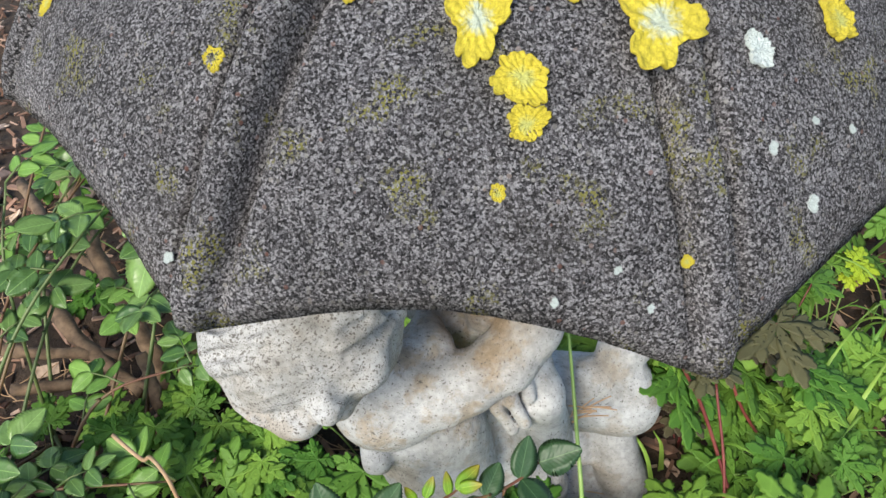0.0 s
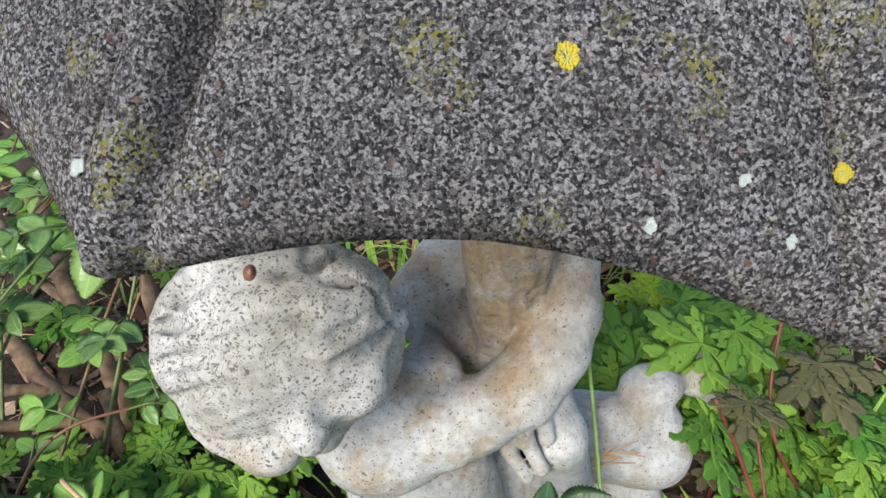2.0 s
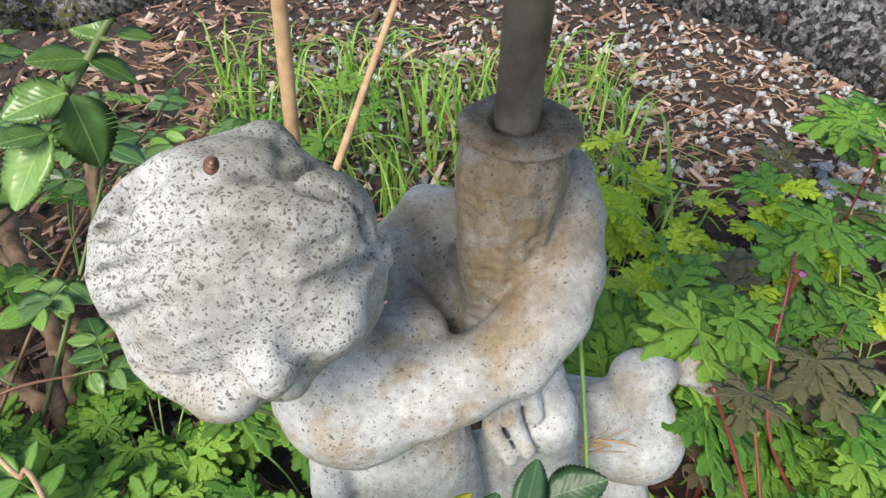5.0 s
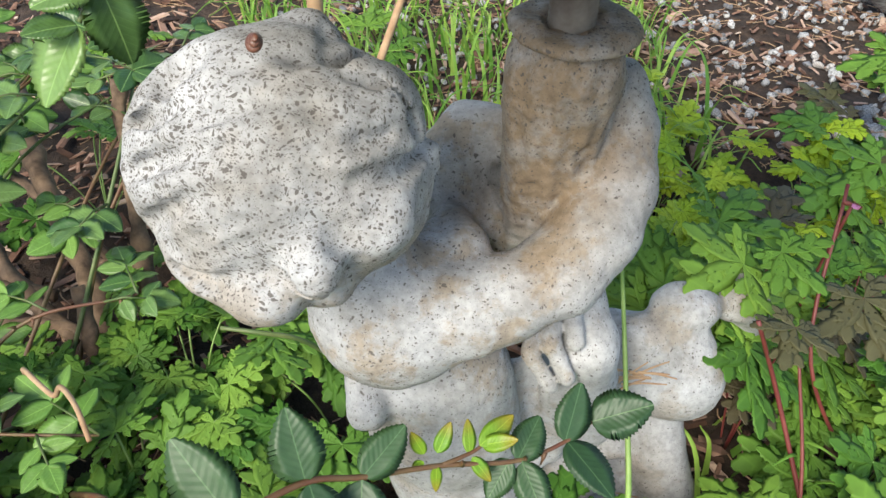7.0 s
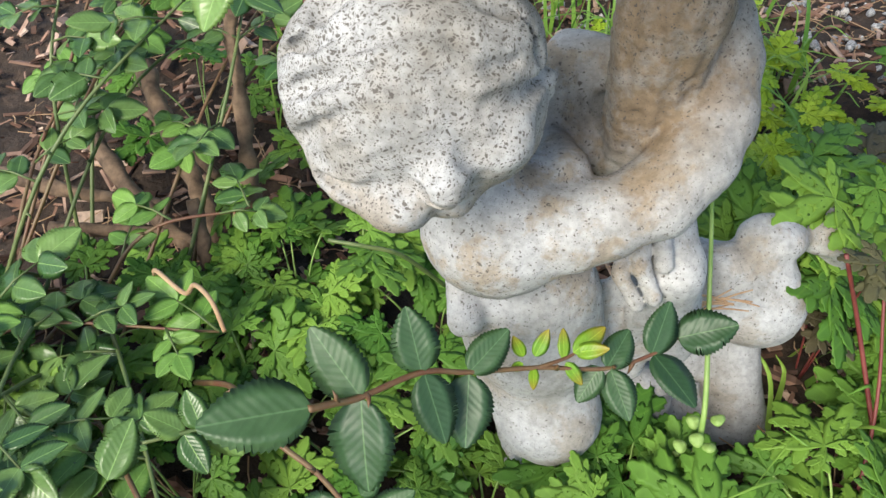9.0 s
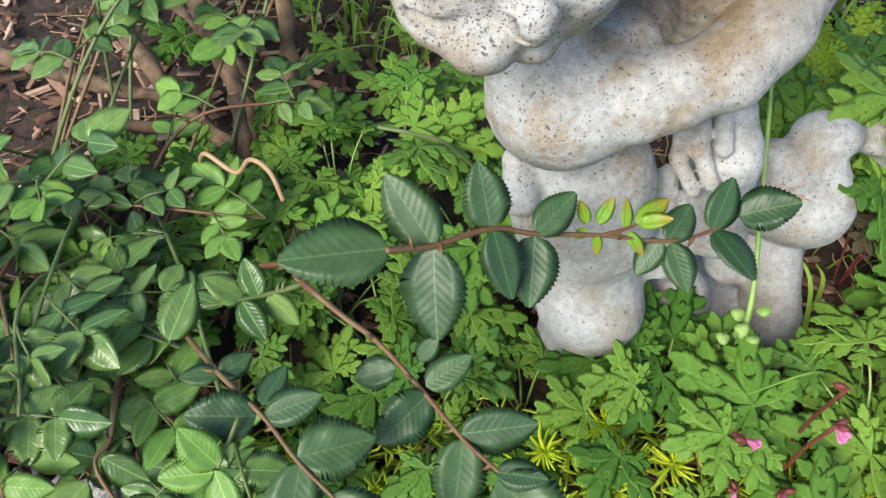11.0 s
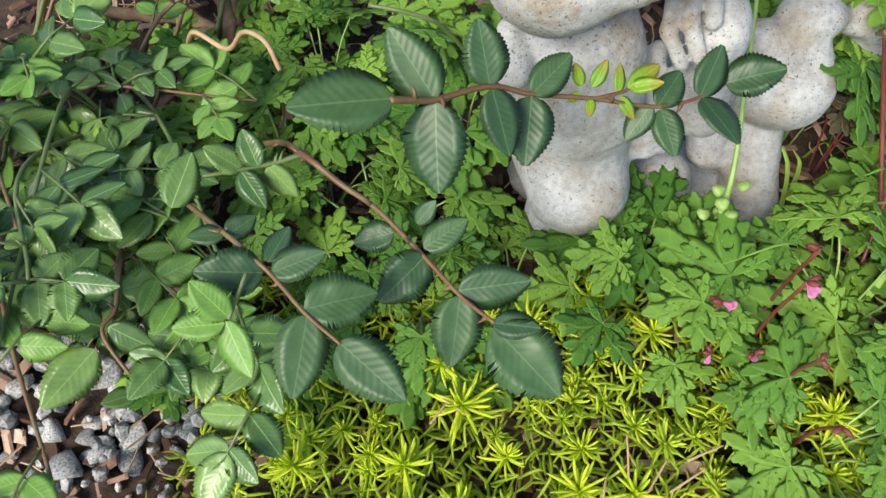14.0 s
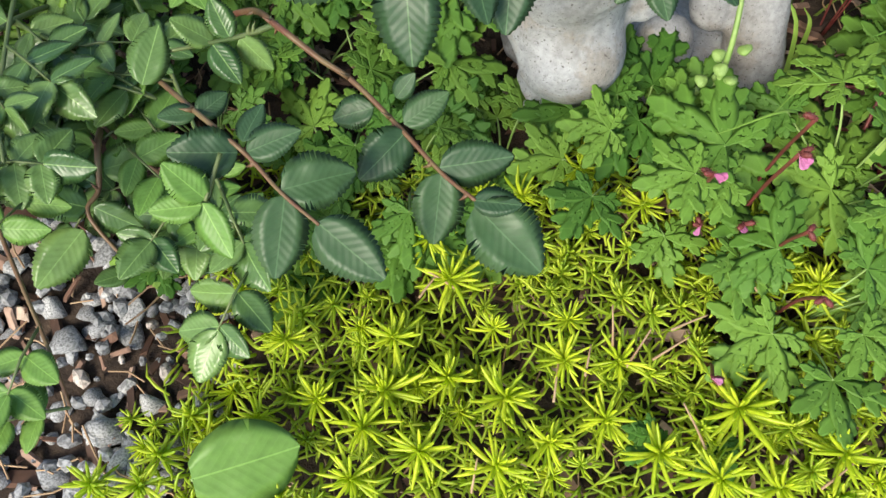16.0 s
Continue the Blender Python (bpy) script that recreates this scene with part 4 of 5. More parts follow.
MAIN_CANE = [(-0.123, -0.143, 0.253), (-0.116, -0.137, 0.248), (-0.108, -0.130, 0.242), (-0.088, -0.112, 0.234), (-0.070, -0.103, 0.223), (-0.041, -0.090, 0.211), (-0.010, -0.080, 0.200), (0.011, -0.069, 0.198), (0.023, -0.060, 0.200)]
MAIN_LEAVES = [
    (-0.122, -0.142, 0.253, -0.157, -0.157, 0.260),
    (-0.108, -0.130, 0.242, -0.128, -0.115, 0.262),
    (-0.108, -0.130, 0.241, -0.104, -0.156, 0.216),
    (-0.088, -0.112, 0.234, -0.095, -0.098, 0.256),
    (-0.087, -0.112, 0.233, -0.076, -0.132, 0.216),
    (-0.070, -0.103, 0.223, -0.055, -0.087, 0.233),
    (-0.070, -0.104, 0.223, -0.069, -0.129, 0.207),
    (-0.013, -0.080, 0.201, -0.022, -0.091, 0.187),
    (-0.010, -0.080, 0.200, -0.000, -0.064, 0.209),
    (-0.008, -0.080, 0.199, 0.001, -0.099, 0.189),
    (0.011, -0.069, 0.198, 0.018, -0.051, 0.215),
    (0.012, -0.069, 0.198, 0.029, -0.092, 0.195),
    (0.023, -0.060, 0.200, 0.046, -0.060, 0.214),
]
YOUNG_CANE = [(-0.041, -0.090, 0.211), (-0.027, -0.081, 0.209), (-0.022, -0.075, 0.211)]
YOUNG_LEAVES = [
    (-0.048, -0.089, 0.217, -0.053, -0.087, 0.228),
    (-0.043, -0.087, 0.215, -0.038, -0.080, 0.225),
    (-0.048, -0.091, 0.215, -0.053, -0.091, 0.208),
    (-0.043, -0.091, 0.212, -0.043, -0.101, 0.211),
    (-0.030, -0.083, 0.209, -0.031, -0.073, 0.218),
    (-0.026, -0.080, 0.210, -0.012, -0.069, 0.216),
    (-0.025, -0.079, 0.209, -0.012, -0.081, 0.217),
    (-0.029, -0.084, 0.208, -0.021, -0.091, 0.202),
]
SECOND_CANE = [(-0.260, -0.028, 0.062), (-0.210, -0.062, 0.121), (-0.179, -0.100, 0.160), (-0.157, -0.113, 0.156), (-0.138, -0.124, 0.155), (-0.112, -0.146, 0.153), (-0.091, -0.166, 0.153), (-0.074, -0.180, 0.157)]
SECOND_LEAVES = [
    (-0.116, -0.133, 0.159, -0.108, -0.127, 0.171),
    (-0.111, -0.144, 0.155, -0.092, -0.130, 0.164),
    (-0.127, -0.135, 0.152, -0.147, -0.141, 0.148),
    (-0.110, -0.147, 0.153, -0.127, -0.172, 0.149),
    (-0.092, -0.164, 0.154, -0.059, -0.157, 0.158),
    (-0.091, -0.166, 0.153, -0.091, -0.195, 0.135),
    (-0.075, -0.180, 0.157, -0.054, -0.182, 0.162),
    (-0.074, -0.182, 0.156, -0.042, -0.207, 0.148),
]
THIRD_CANE = [(-0.316, -0.061, 0.070), (-0.265, -0.102, 0.119), (-0.201, -0.159, 0.174), (-0.176, -0.175, 0.170), (-0.157, -0.191, 0.168), (-0.138, -0.204, 0.168)]
THIRD_LEAVES = [
    (-0.175, -0.175, 0.170, -0.152, -0.165, 0.177),
    (-0.157, -0.190, 0.168, -0.127, -0.177, 0.169),
    (-0.155, -0.192, 0.168, -0.156, -0.225, 0.152),
    (-0.139, -0.203, 0.168, -0.108, -0.223, 0.163),
    (-0.199, -0.161, 0.173, -0.188, -0.149, 0.175),
    (-0.177, -0.171, 0.172, -0.172, -0.152, 0.174),
    (-0.179, -0.175, 0.169, -0.204, -0.184, 0.180),
    (-0.200, -0.160, 0.173, -0.215, -0.165, 0.176),
]
PALE_CANE = [(-0.184, -0.179, 0.175), (-0.188, -0.199, 0.168)]
PALE_LEAVES = [
    (-0.188, -0.198, 0.168, -0.202, -0.192, 0.185),
    (-0.189, -0.200, 0.168, -0.175, -0.220, 0.158),
    (-0.189, -0.201, 0.168, -0.210, -0.207, 0.170),
]
LEFT_CANE = [(-0.314, -0.092, 0.050), (-0.285, -0.140, 0.098), (-0.283, -0.164, 0.086), (-0.286, -0.179, 0.082), (-0.261, -0.202, 0.062)]
LEFT_LEAVES = [
    (-0.287, -0.175, 0.084, -0.307, -0.179, 0.103),
    (-0.284, -0.174, 0.083, -0.260, -0.180, 0.070),
    (-0.288, -0.187, 0.080, -0.305, -0.222, 0.076),
    (-0.282, -0.154, 0.090, -0.257, -0.141, 0.089),
    (-0.285, -0.162, 0.088, -0.303, -0.158, 0.101),
    (-0.263, -0.200, 0.064, -0.246, -0.182, 0.055),
    (-0.264, -0.203, 0.063, -0.277, -0.214, 0.072),
]
BRANCH_CANE = [(-0.181, -0.093, 0.153), (-0.198, -0.102, 0.152), (-0.230, -0.118, 0.156)]
BRANCH_LEAVES = [
    (-0.211, -0.108, 0.153, -0.226, -0.108, 0.169),
    (-0.203, -0.105, 0.153, -0.212, -0.093, 0.167),
    (-0.199, -0.103, 0.152, -0.184, -0.110, 0.137),
    (-0.211, -0.109, 0.153, -0.196, -0.124, 0.144),
    (-0.240, -0.135, 0.151, -0.234, -0.109, 0.164),
    (-0.230, -0.118, 0.156, -0.246, -0.126, 0.152),
]
BACK_CANE = [(-0.141, 0.091, 0.393), (-0.140, 0.013, 0.393), (-0.153, -0.001, 0.375), (-0.160, -0.010, 0.365), (-0.165, -0.019, 0.356)]
BACK_LEAVES = [
    (-0.153, -0.001, 0.375, -0.167, -0.015, 0.380),
    (-0.153, -0.001, 0.375, -0.138, -0.000, 0.367),
    (-0.147, 0.005, 0.382, -0.161, 0.005, 0.387),
    (-0.144, 0.006, 0.382, -0.131, 0.005, 0.381),
    (-0.160, -0.010, 0.366, -0.178, -0.022, 0.364),
    (-0.159, -0.010, 0.365, -0.152, -0.015, 0.339),
    (-0.166, -0.019, 0.355, -0.178, -0.031, 0.358),
    (-0.166, -0.019, 0.355, -0.177, -0.038, 0.336),
]


rose_spray(MAIN_CANE, MAIN_LEAVES, ROSE_MESHES, 0.0015, 0.0008, CANE_RED, 5, 1)
rose_spray(YOUNG_CANE, YOUNG_LEAVES, YOUNG_MESHES, 0.001, 0.0006, CANE_RED, 0, 2, "young shoot with lime and red-tipped leaflets")
rose_spray(SECOND_CANE, SECOND_LEAVES, ROSE_MESHES, 0.0020, 0.0009, CANE_RED, 9, 3)
rose_spray(THIRD_CANE, THIRD_LEAVES, ROSE_MESHES, 0.0016, 0.0008, CANE_RED, 6, 4)
rose_spray(PALE_CANE, PALE_LEAVES, PALE_MESHES, 0.0010, 0.0008, CANE_GREEN, 0, 5, "side shoot with pale green leaflets")
rose_spray(LEFT_CANE, LEFT_LEAVES, FILL_MESHES, 0.0022, 0.001, CANE_RED, 5, 6)
rose_spray(BRANCH_CANE, BRANCH_LEAVES, FILL_MESHES, 0.0018, 0.0009, CANE_GREEN, 3, 7)
rose_spray(BACK_CANE, BACK_LEAVES, FILL_MESHES, 0.0020, 0.0009, CANE_GREEN, 3, 8)


def compound_leaf(parent, base, heading, size, rng, meshes, count=5):
    """A rose leaf: a rachis with a terminal leaflet and pairs along it."""
    b = Vector(base)
    h = Vector(heading).normalized()
    side = h.cross(Vector((0, 0, 1))).normalized()
    length = size * (1.3 if count == 5 else 2.0)
    bm = bmesh.new()
    tube(bm, [b, b + h * length * 0.5 + Vector((0, 0, 0.003)), b + h * length], [0.0010, 0.0008, 0.0005], 5)
    stalk = part("leaf_stalk", bm, CANE_GREEN, parent)
    tip = b + h * length
    put("leaflet", rng.choice(meshes), stalk, leaf_pose(tip, tip + (h + Vector((0, 0, rng.uniform(-0.35, 0.15)))).normalized() * size, rng.uniform(-25, 25)))
    for k in range((count - 1) // 2):
        at = b + h * length * (0.95 - 0.5 * k)
        for sgn in (-1, 1):
            d = (side * sgn + h * 0.45 + Vector((0, 0, rng.uniform(-0.35, 0.25)))).normalized()
            put("leaflet", rng.choice(meshes), stalk, leaf_pose(at, at + d * size * rng.uniform(0.75, 0.95), rng.uniform(-30, 30)))


def rose_fill():
    """Older shoots that fill the bush, rising from its crown."""
    rng = random.Random(77)
    crown = Vector((-0.40, 0.02, 0.0))
    for k in range(37):
        end = Vector((rng.uniform(-0.50, -0.17), rng.uniform(-0.30, 0.12), rng.uniform(0.05, 0.15)))
        if end.x > -0.24 and end.y > -0.06:
            end.x -= 0.12
        if k > 26:
            end = Vector((rng.uniform(-0.42, -0.22), rng.uniform(0.20, 0.38), rng.uniform(0.16, 0.25)))
        if -0.55 < end.x < -0.29 and 0.0 < end.y < 0.2 and end.z < 0.15:
            end.y -= 0.22
        start = crown + Vector((rng.uniform(-0.08, 0.08), rng.uniform(-0.08, 0.08), 0))
        mid = (start + end) / 2 + Vector((rng.uniform(-0.03, 0.03), rng.uniform(-0.03, 0.03), 0.05))
        cane([start, mid, end], 0.0019, 0.0009, CANE_GREEN if k % 2 else CANE_RED, rose, 4, 100 + k)
        line = smooth_line([start, mid, end], 8)
        for j, i in enumerate((7, 11, 14, 16)):
            a = rng.uniform(0, 6.28)
            compound_leaf(rose, line[min(i, len(line) - 1)], (math.cos(a), math.sin(a) - 0.3, rng.uniform(-0.1, 0.3)), rng.uniform(0.020, 0.031), rng, FILL_MESHES if rng.random() < 0.75 else PALE_MESHES, 5)


rose_fill()

# ---- herbs ----


def herb_plant(x, y, n, height, spread, size, seed, meshes, label, stem=STEM_GREEN, toward_y=0.0):
    rng = random.Random(seed)
    z0 = ground_height(x, y)
    plant = thing("herb_plant", label, "herb", "herb plants", at=(x, y, z0))
    for _ in range(int(n * 0.54)):
        a, r = rng.uniform(0, 2 * math.pi), spread * math.sqrt(rng.random())
        top = Vector((r * math.cos(a), r * math.sin(a) + toward_y, height * rng.uniform(0.55, 1.0) * (1.05 - 0.35 * r / spread)))
        out = Vector((math.cos(a), math.sin(a) - 0.25, rng.uniform(-0.35, 0.15))).normalized()
        bm = bmesh.new()
        tube(bm, smooth_line([(0.004 * math.cos(a), 0.004 * math.sin(a), 0), top * 0.5 + Vector((0, 0, height * 0.12)), top], 5), 0.0008, 5)
        stalk = part("stalk", bm, stem, plant)
        s = size * rng.uniform(0.75, 1.35) * 1.30
        put("leaf", rng.choice(meshes), stalk, leaf_pose(top, top + out * s, rng.uniform(-15, 15), (rng.uniform(-0.3, 0.3), -0.35, 1)))
    return plant


FRONT_HERBS = [(-0.012, -0.040, 8, 0.085, 0.022, 0.040), (0.028, -0.054, 8, 0.085, 0.022, 0.040), (0.146, -0.095, 8, 0.085, 0.022, 0.040)]
GREEN_LABEL = "fresh green herb with deeply cut lobed leaves"
BRONZE_LABEL = "herb with bronze-tinted cut leaves on red stems"
HERBS = [(-0.17, 0.08, 20, 0.125, 0.075, 0.040), (-0.27, 0.12, 14, 0.10, 0.07, 0.034), (-0.12, 0.16, 14, 0.10, 0.08, 0.036), (-0.20, -0.02, 12, 0.07, 0.06, 0.034),
         (-0.12, -0.10, 18, 0.075, 0.065, 0.033), (-0.06, -0.075, 10, 0.05, 0.05, 0.030), (0.02, -0.085, 16, 0.085, 0.055, 0.042), (0.080, -0.112, 11, 0.115, 0.040, 0.044)]
for k, (x, y, n, hgt, spread, size) in enumerate(HERBS):
    herb_plant(x, y, n, hgt, spread, size, 200 + k, HERB_MESHES, GREEN_LABEL)
for k, (x, y, n, hgt, spread, size) in enumerate(FRONT_HERBS):
    herb_plant(x, y, n, hgt, spread, size, 260 + k, HERB_MESHES, GREEN_LABEL)
MORE_HERBS = [(0.125, -0.175, 14, 0.10, 0.05, 0.036), (0.15, -0.09, 14, 0.12, 0.06, 0.036), (0.25, -0.01, 12, 0.10, 0.07, 0.036), (0.145, 0.10, 16, 0.19, 0.055, 0.045),
              (0.26, 0.12, 12, 0.14, 0.08, 0.04), (0.36, 0.28, 14, 0.16, 0.09, 0.045), (0.50, 0.42, 14, 0.18, 0.10, 0.05), (0.05, -0.24, 5, 0.05, 0.035, 0.024)]
for k, (x, y, n, hgt, spread, size) in enumerate(MORE_HERBS):
    herb_plant(x, y, n, hgt, spread, size, 300 + k, HERB_MESHES, GREEN_LABEL, STEM_RED if k in (3, 4) else STEM_GREEN)
GAP_HERBS = [(-0.11, 0.05, 16, 0.10, 0.06, 0.040), (-0.22, 0.07, 16, 0.09, 0.06, 0.040), (-0.30, 0.05, 12, 0.08, 0.06, 0.034), (-0.23, -0.01, 14, 0.085, 0.06, 0.036), (-0.155, -0.055, 14, 0.085, 0.06, 0.036),
             (-0.26, -0.09, 14, 0.08, 0.07, 0.034), (-0.33, -0.06, 14, 0.085, 0.07, 0.034), (-0.155, -0.125, 14, 0.065, 0.06, 0.034), (-0.22, -0.16, 12, 0.05, 0.06, 0.030), (-0.37, 0.02, 12, 0.09, 0.07, 0.036)]
for k, (x, y, n, hgt, spread, size) in enumerate(GAP_HERBS):
    herb_plant(x, y, n, hgt, spread, size, 600 + k, HERB_MESHES, GREEN_LABEL)
SIDE_HERBS = [(0.150, 0.085, 9, 0.20, 0.035, 0.042), (0.13, 0.12, 14, 0.16, 0.05, 0.046), (0.215, 0.085, 12, 0.14, 0.05, 0.044), (0.11, 0.09, 10, 0.185, 0.04, 0.046), (0.25, 0.02, 14, 0.11, 0.07, 0.044), (0.22, -0.08, 14, 0.11, 0.06, 0.044),
              (0.33, 0.15, 12, 0.12, 0.08, 0.044), (0.22, 0.22, 12, 0.11, 0.08, 0.040), (-0.05, 0.22, 12, 0.08, 0.08, 0.034), (0.45, 0.22, 12, 0.12, 0.09, 0.044)]
for k, (x, y, n, hgt, spread, size) in enumerate(SIDE_HERBS):
    herb_plant(x, y, n, hgt, spread, size, 640 + k, HERB_MESHES, GREEN_LABEL)
FAR_HERBS = [(-0.20, 0.30, 12, 0.10, 0.08, 0.034), (-0.38, 0.30, 12, 0.10, 0.09, 0.036), (-0.45, 0.52, 12, 0.12, 0.12, 0.045), (-0.15, 0.55, 12, 0.09, 0.10, 0.036),
             (0.62, 0.22, 12, 0.14, 0.10, 0.045), (0.42, 0.08, 12, 0.12, 0.09, 0.04), (0.30, -0.06, 14, 0.10, 0.08, 0.038), (0.24, -0.16, 14, 0.10, 0.07, 0.036)]
for k, (x, y, n, hgt, spread, size) in enumerate(FAR_HERBS):
    herb_plant(x, y, n, hgt, spread, size, 400 + k, HERB_MESHES, GREEN_LABEL)
for k, (x, y, n, hgt, spread, size) in enumerate([(0.22, 0.14, 9, 0.23, 0.05, 0.045), (0.17, 0.06, 6, 0.20, 0.04, 0.034), (0.40, 0.40, 8, 0.12, 0.08, 0.04)]):
    herb_plant(x, y, n, hgt, spread, size, 500 + k, BRONZE_MESHES, BRONZE_LABEL, STEM_RED)
for k, (x, y, n, hgt, spread, size) in enumerate([(0.13, 0.20, 18, 0.12, 0.05, 0.026), (0.17, 0.27, 16, 0.12, 0.06, 0.028), (0.30, 0.30, 14, 0.10, 0.06, 0.028), (0.13, 0.32, 16, 0.11, 0.06, 0.026), (0.20, 0.38, 14, 0.10, 0.07, 0.026), (0.08, 0.42, 14, 0.08, 0.08, 0.024), (0.33, 0.20, 9, 0.13, 0.05, 0.024), (0.17, 0.33, 16, 0.11, 0.045, 0.030), (0.17, 0.43, 16, 0.11, 0.045, 0.030), (0.32, 0.34, 16, 0.11, 0.045, 0.030), (0.23, 0.21, 16, 0.11, 0.045, 0.030)]):
    herb_plant(x, y, n, hgt, spread, size, 520 + k, LIME_MESHES, "low herb with bright lime green leaves", STEM_GREEN)


def flowers():
    """Pink petals of the herb, with hairy red buds."""
    bm = bmesh.new()
    blade(bm, lambda u: 0.06 + 0.30 * u ** 1.2 * min(1, 5 * (1 - u) + 0.3), 10, None, 0, 0.3, -0.1, 0.05, 0.03)
    petal = mesh_of("petal", bm, PETAL)
    bm = bmesh.new()
    bmesh.ops.create_uvsphere(bm, u_segments=10, v_segments=8, radius=1)
    for v in bm.verts:
        v.co.x *= 0.26
        v.co.z *= 0.26
        v.co.y = v.co.y * 0.5 + 0.5
    rng = random.Random(3)
    for v in list(bm.verts)[::2]:
        d = v.co - Vector((0, 0.5, 0))
        tube(bm, [v.co, v.co + d.normalized() * rng.uniform(0.2, 0.4)], [0.02, 0.004], 3)
    bud = mesh_of("bud", bm, STEM_RED)
    for x, y, z, petals, size in ((0.074, -0.134, 0.148, 3, 0.011), (0.049, -0.126, 0.106, 2, 0.012), (0.080, -0.134, 0.066, 1, 0.011), (0.058, -0.134, 0.058, 1, 0.010),
                                  (0.06, -0.226, 0.068, 1, 0.010), (0.082, -0.115, 0.150, 0, 0.011), (0.090, -0.16, 0.120, 0, 0.010), (0.10, -0.19, 0.110, 0, 0.010),
                                  (0.36, 0.30, 0.17, 3, 0.011), (0.20, 0.10, 0.20, 2, 0.010)):
        f = thing("herb_flower", "pink herb flower with hairy dark red buds" if petals else "hairy dark red herb bud on thin stem", "flower", "herb flowers", at=(x, y, z))
        d = Vector((rng.uniform(-0.6, 0.6), rng.uniform(-1, -0.2), rng.uniform(-0.2, 0.8))).normalized()
        for k in range(petals):
            e = (d + Vector((rng.uniform(-0.5, 0.5), rng.uniform(-0.5, 0.5), rng.uniform(-0.4, 0.4)))).normalized()
            put("petal", petal, f, leaf_pose((0, 0, 0), e * size * 0.72, rng.uniform(-40, 40)))
        for k in range(2):
            e = (Vector((rng.uniform(-1, 1), rng.uniform(-0.5, 0.5), rng.uniform(-0.4, 0.6)))).normalized()
            put("bud", bud, f, leaf_pose((0, 0, 0), e * size * 0.6))
        bm = bmesh.new()
        tube(bm, smooth_line([(0, 0, 0), (0.01, 0.015, -z * 0.45), (0.018, 0.02, -z)], 5), 0.0011, 5)
        part("stem", bm, STEM_RED, f)


flowers()

# ---- stonecrop ----


def sedum_leaf_mesh(k):
    """One fleshy needle leaf, 1 long, bending upwards."""
    bm = bmesh.new()
    tube(bm, [(0, 0, 0), (0, 0.3, -0.02), (0.01 * k, 0.62, 0.0), (0.03 * k, 0.86, 0.05 + 0.03 * k), (0.04 * k, 1.0, 0.10 + 0.04 * k)], [0.030, 0.050, 0.052, 0.038, 0.008], 6)
    return mesh_of("stonecrop_leaf", bm, SEDUM)


def rosette_leaves(rng, n):
    """The poses of a rosette's leaves, the lowest lying flat and the inner ones upright."""
    for k in range(n):
        f = k / n
        ln = (1.0 - 0.62 * f ** 1.2) * rng.uniform(0.85, 1.12)
        yield Matrix.Translation((0, 0, -0.30 + 0.34 * f)) @ pose(0, 0, 0, 0, 0, k * 137.5 + rng.uniform(-22, 22)) @ pose(0, 0, 0, -12 + 86 * f ** 1.35 + rng.uniform(-15, 15), 0, 0) @ Matrix.Diagonal((ln * (1 + 0.5 * f), ln, ln * (1 + 0.5 * f), 1))


BIG_ROSETTES = [(0.081, -0.236, 0.030), (-0.045, -0.245, 0.024), (-0.113, -0.219, 0.021), (-0.113, -0.249, 0.025), (-0.080, -0.236, 0.020), (0.029, -0.116, 0.019), (-0.012, -0.097, 0.019), (0.008, -0.122, 0.017), (-0.085, -0.180, 0.024), (0.095, -0.123, 0.021), (0.016, -0.218, 0.020), (-0.122, -0.272, 0.022), (0.080, -0.146, 0.020), (-0.099, -0.157, 0.018), (-0.015, -0.222, 0.020), (-0.045, -0.120, 0.018), (0.137, -0.253, 0.024), (0.011, -0.250, 0.022), (0.041, -0.264, 0.024), (-0.019, -0.266, 0.020), (-0.174, -0.228, 0.019), (-0.149, -0.257, 0.020), (-0.090, -0.280, 0.022), (-0.048, -0.281, 0.022), (-0.073, -0.120, 0.017), (0.129, -0.158, 0.018), (-0.013, -0.196, 0.017), (-0.181, -0.273, 0.018), (-0.055, -0.204, 0.016), (0.071, -0.275, 0.024), (0.106, -0.274, 0.022), (-0.124, -0.298, 0.020)]


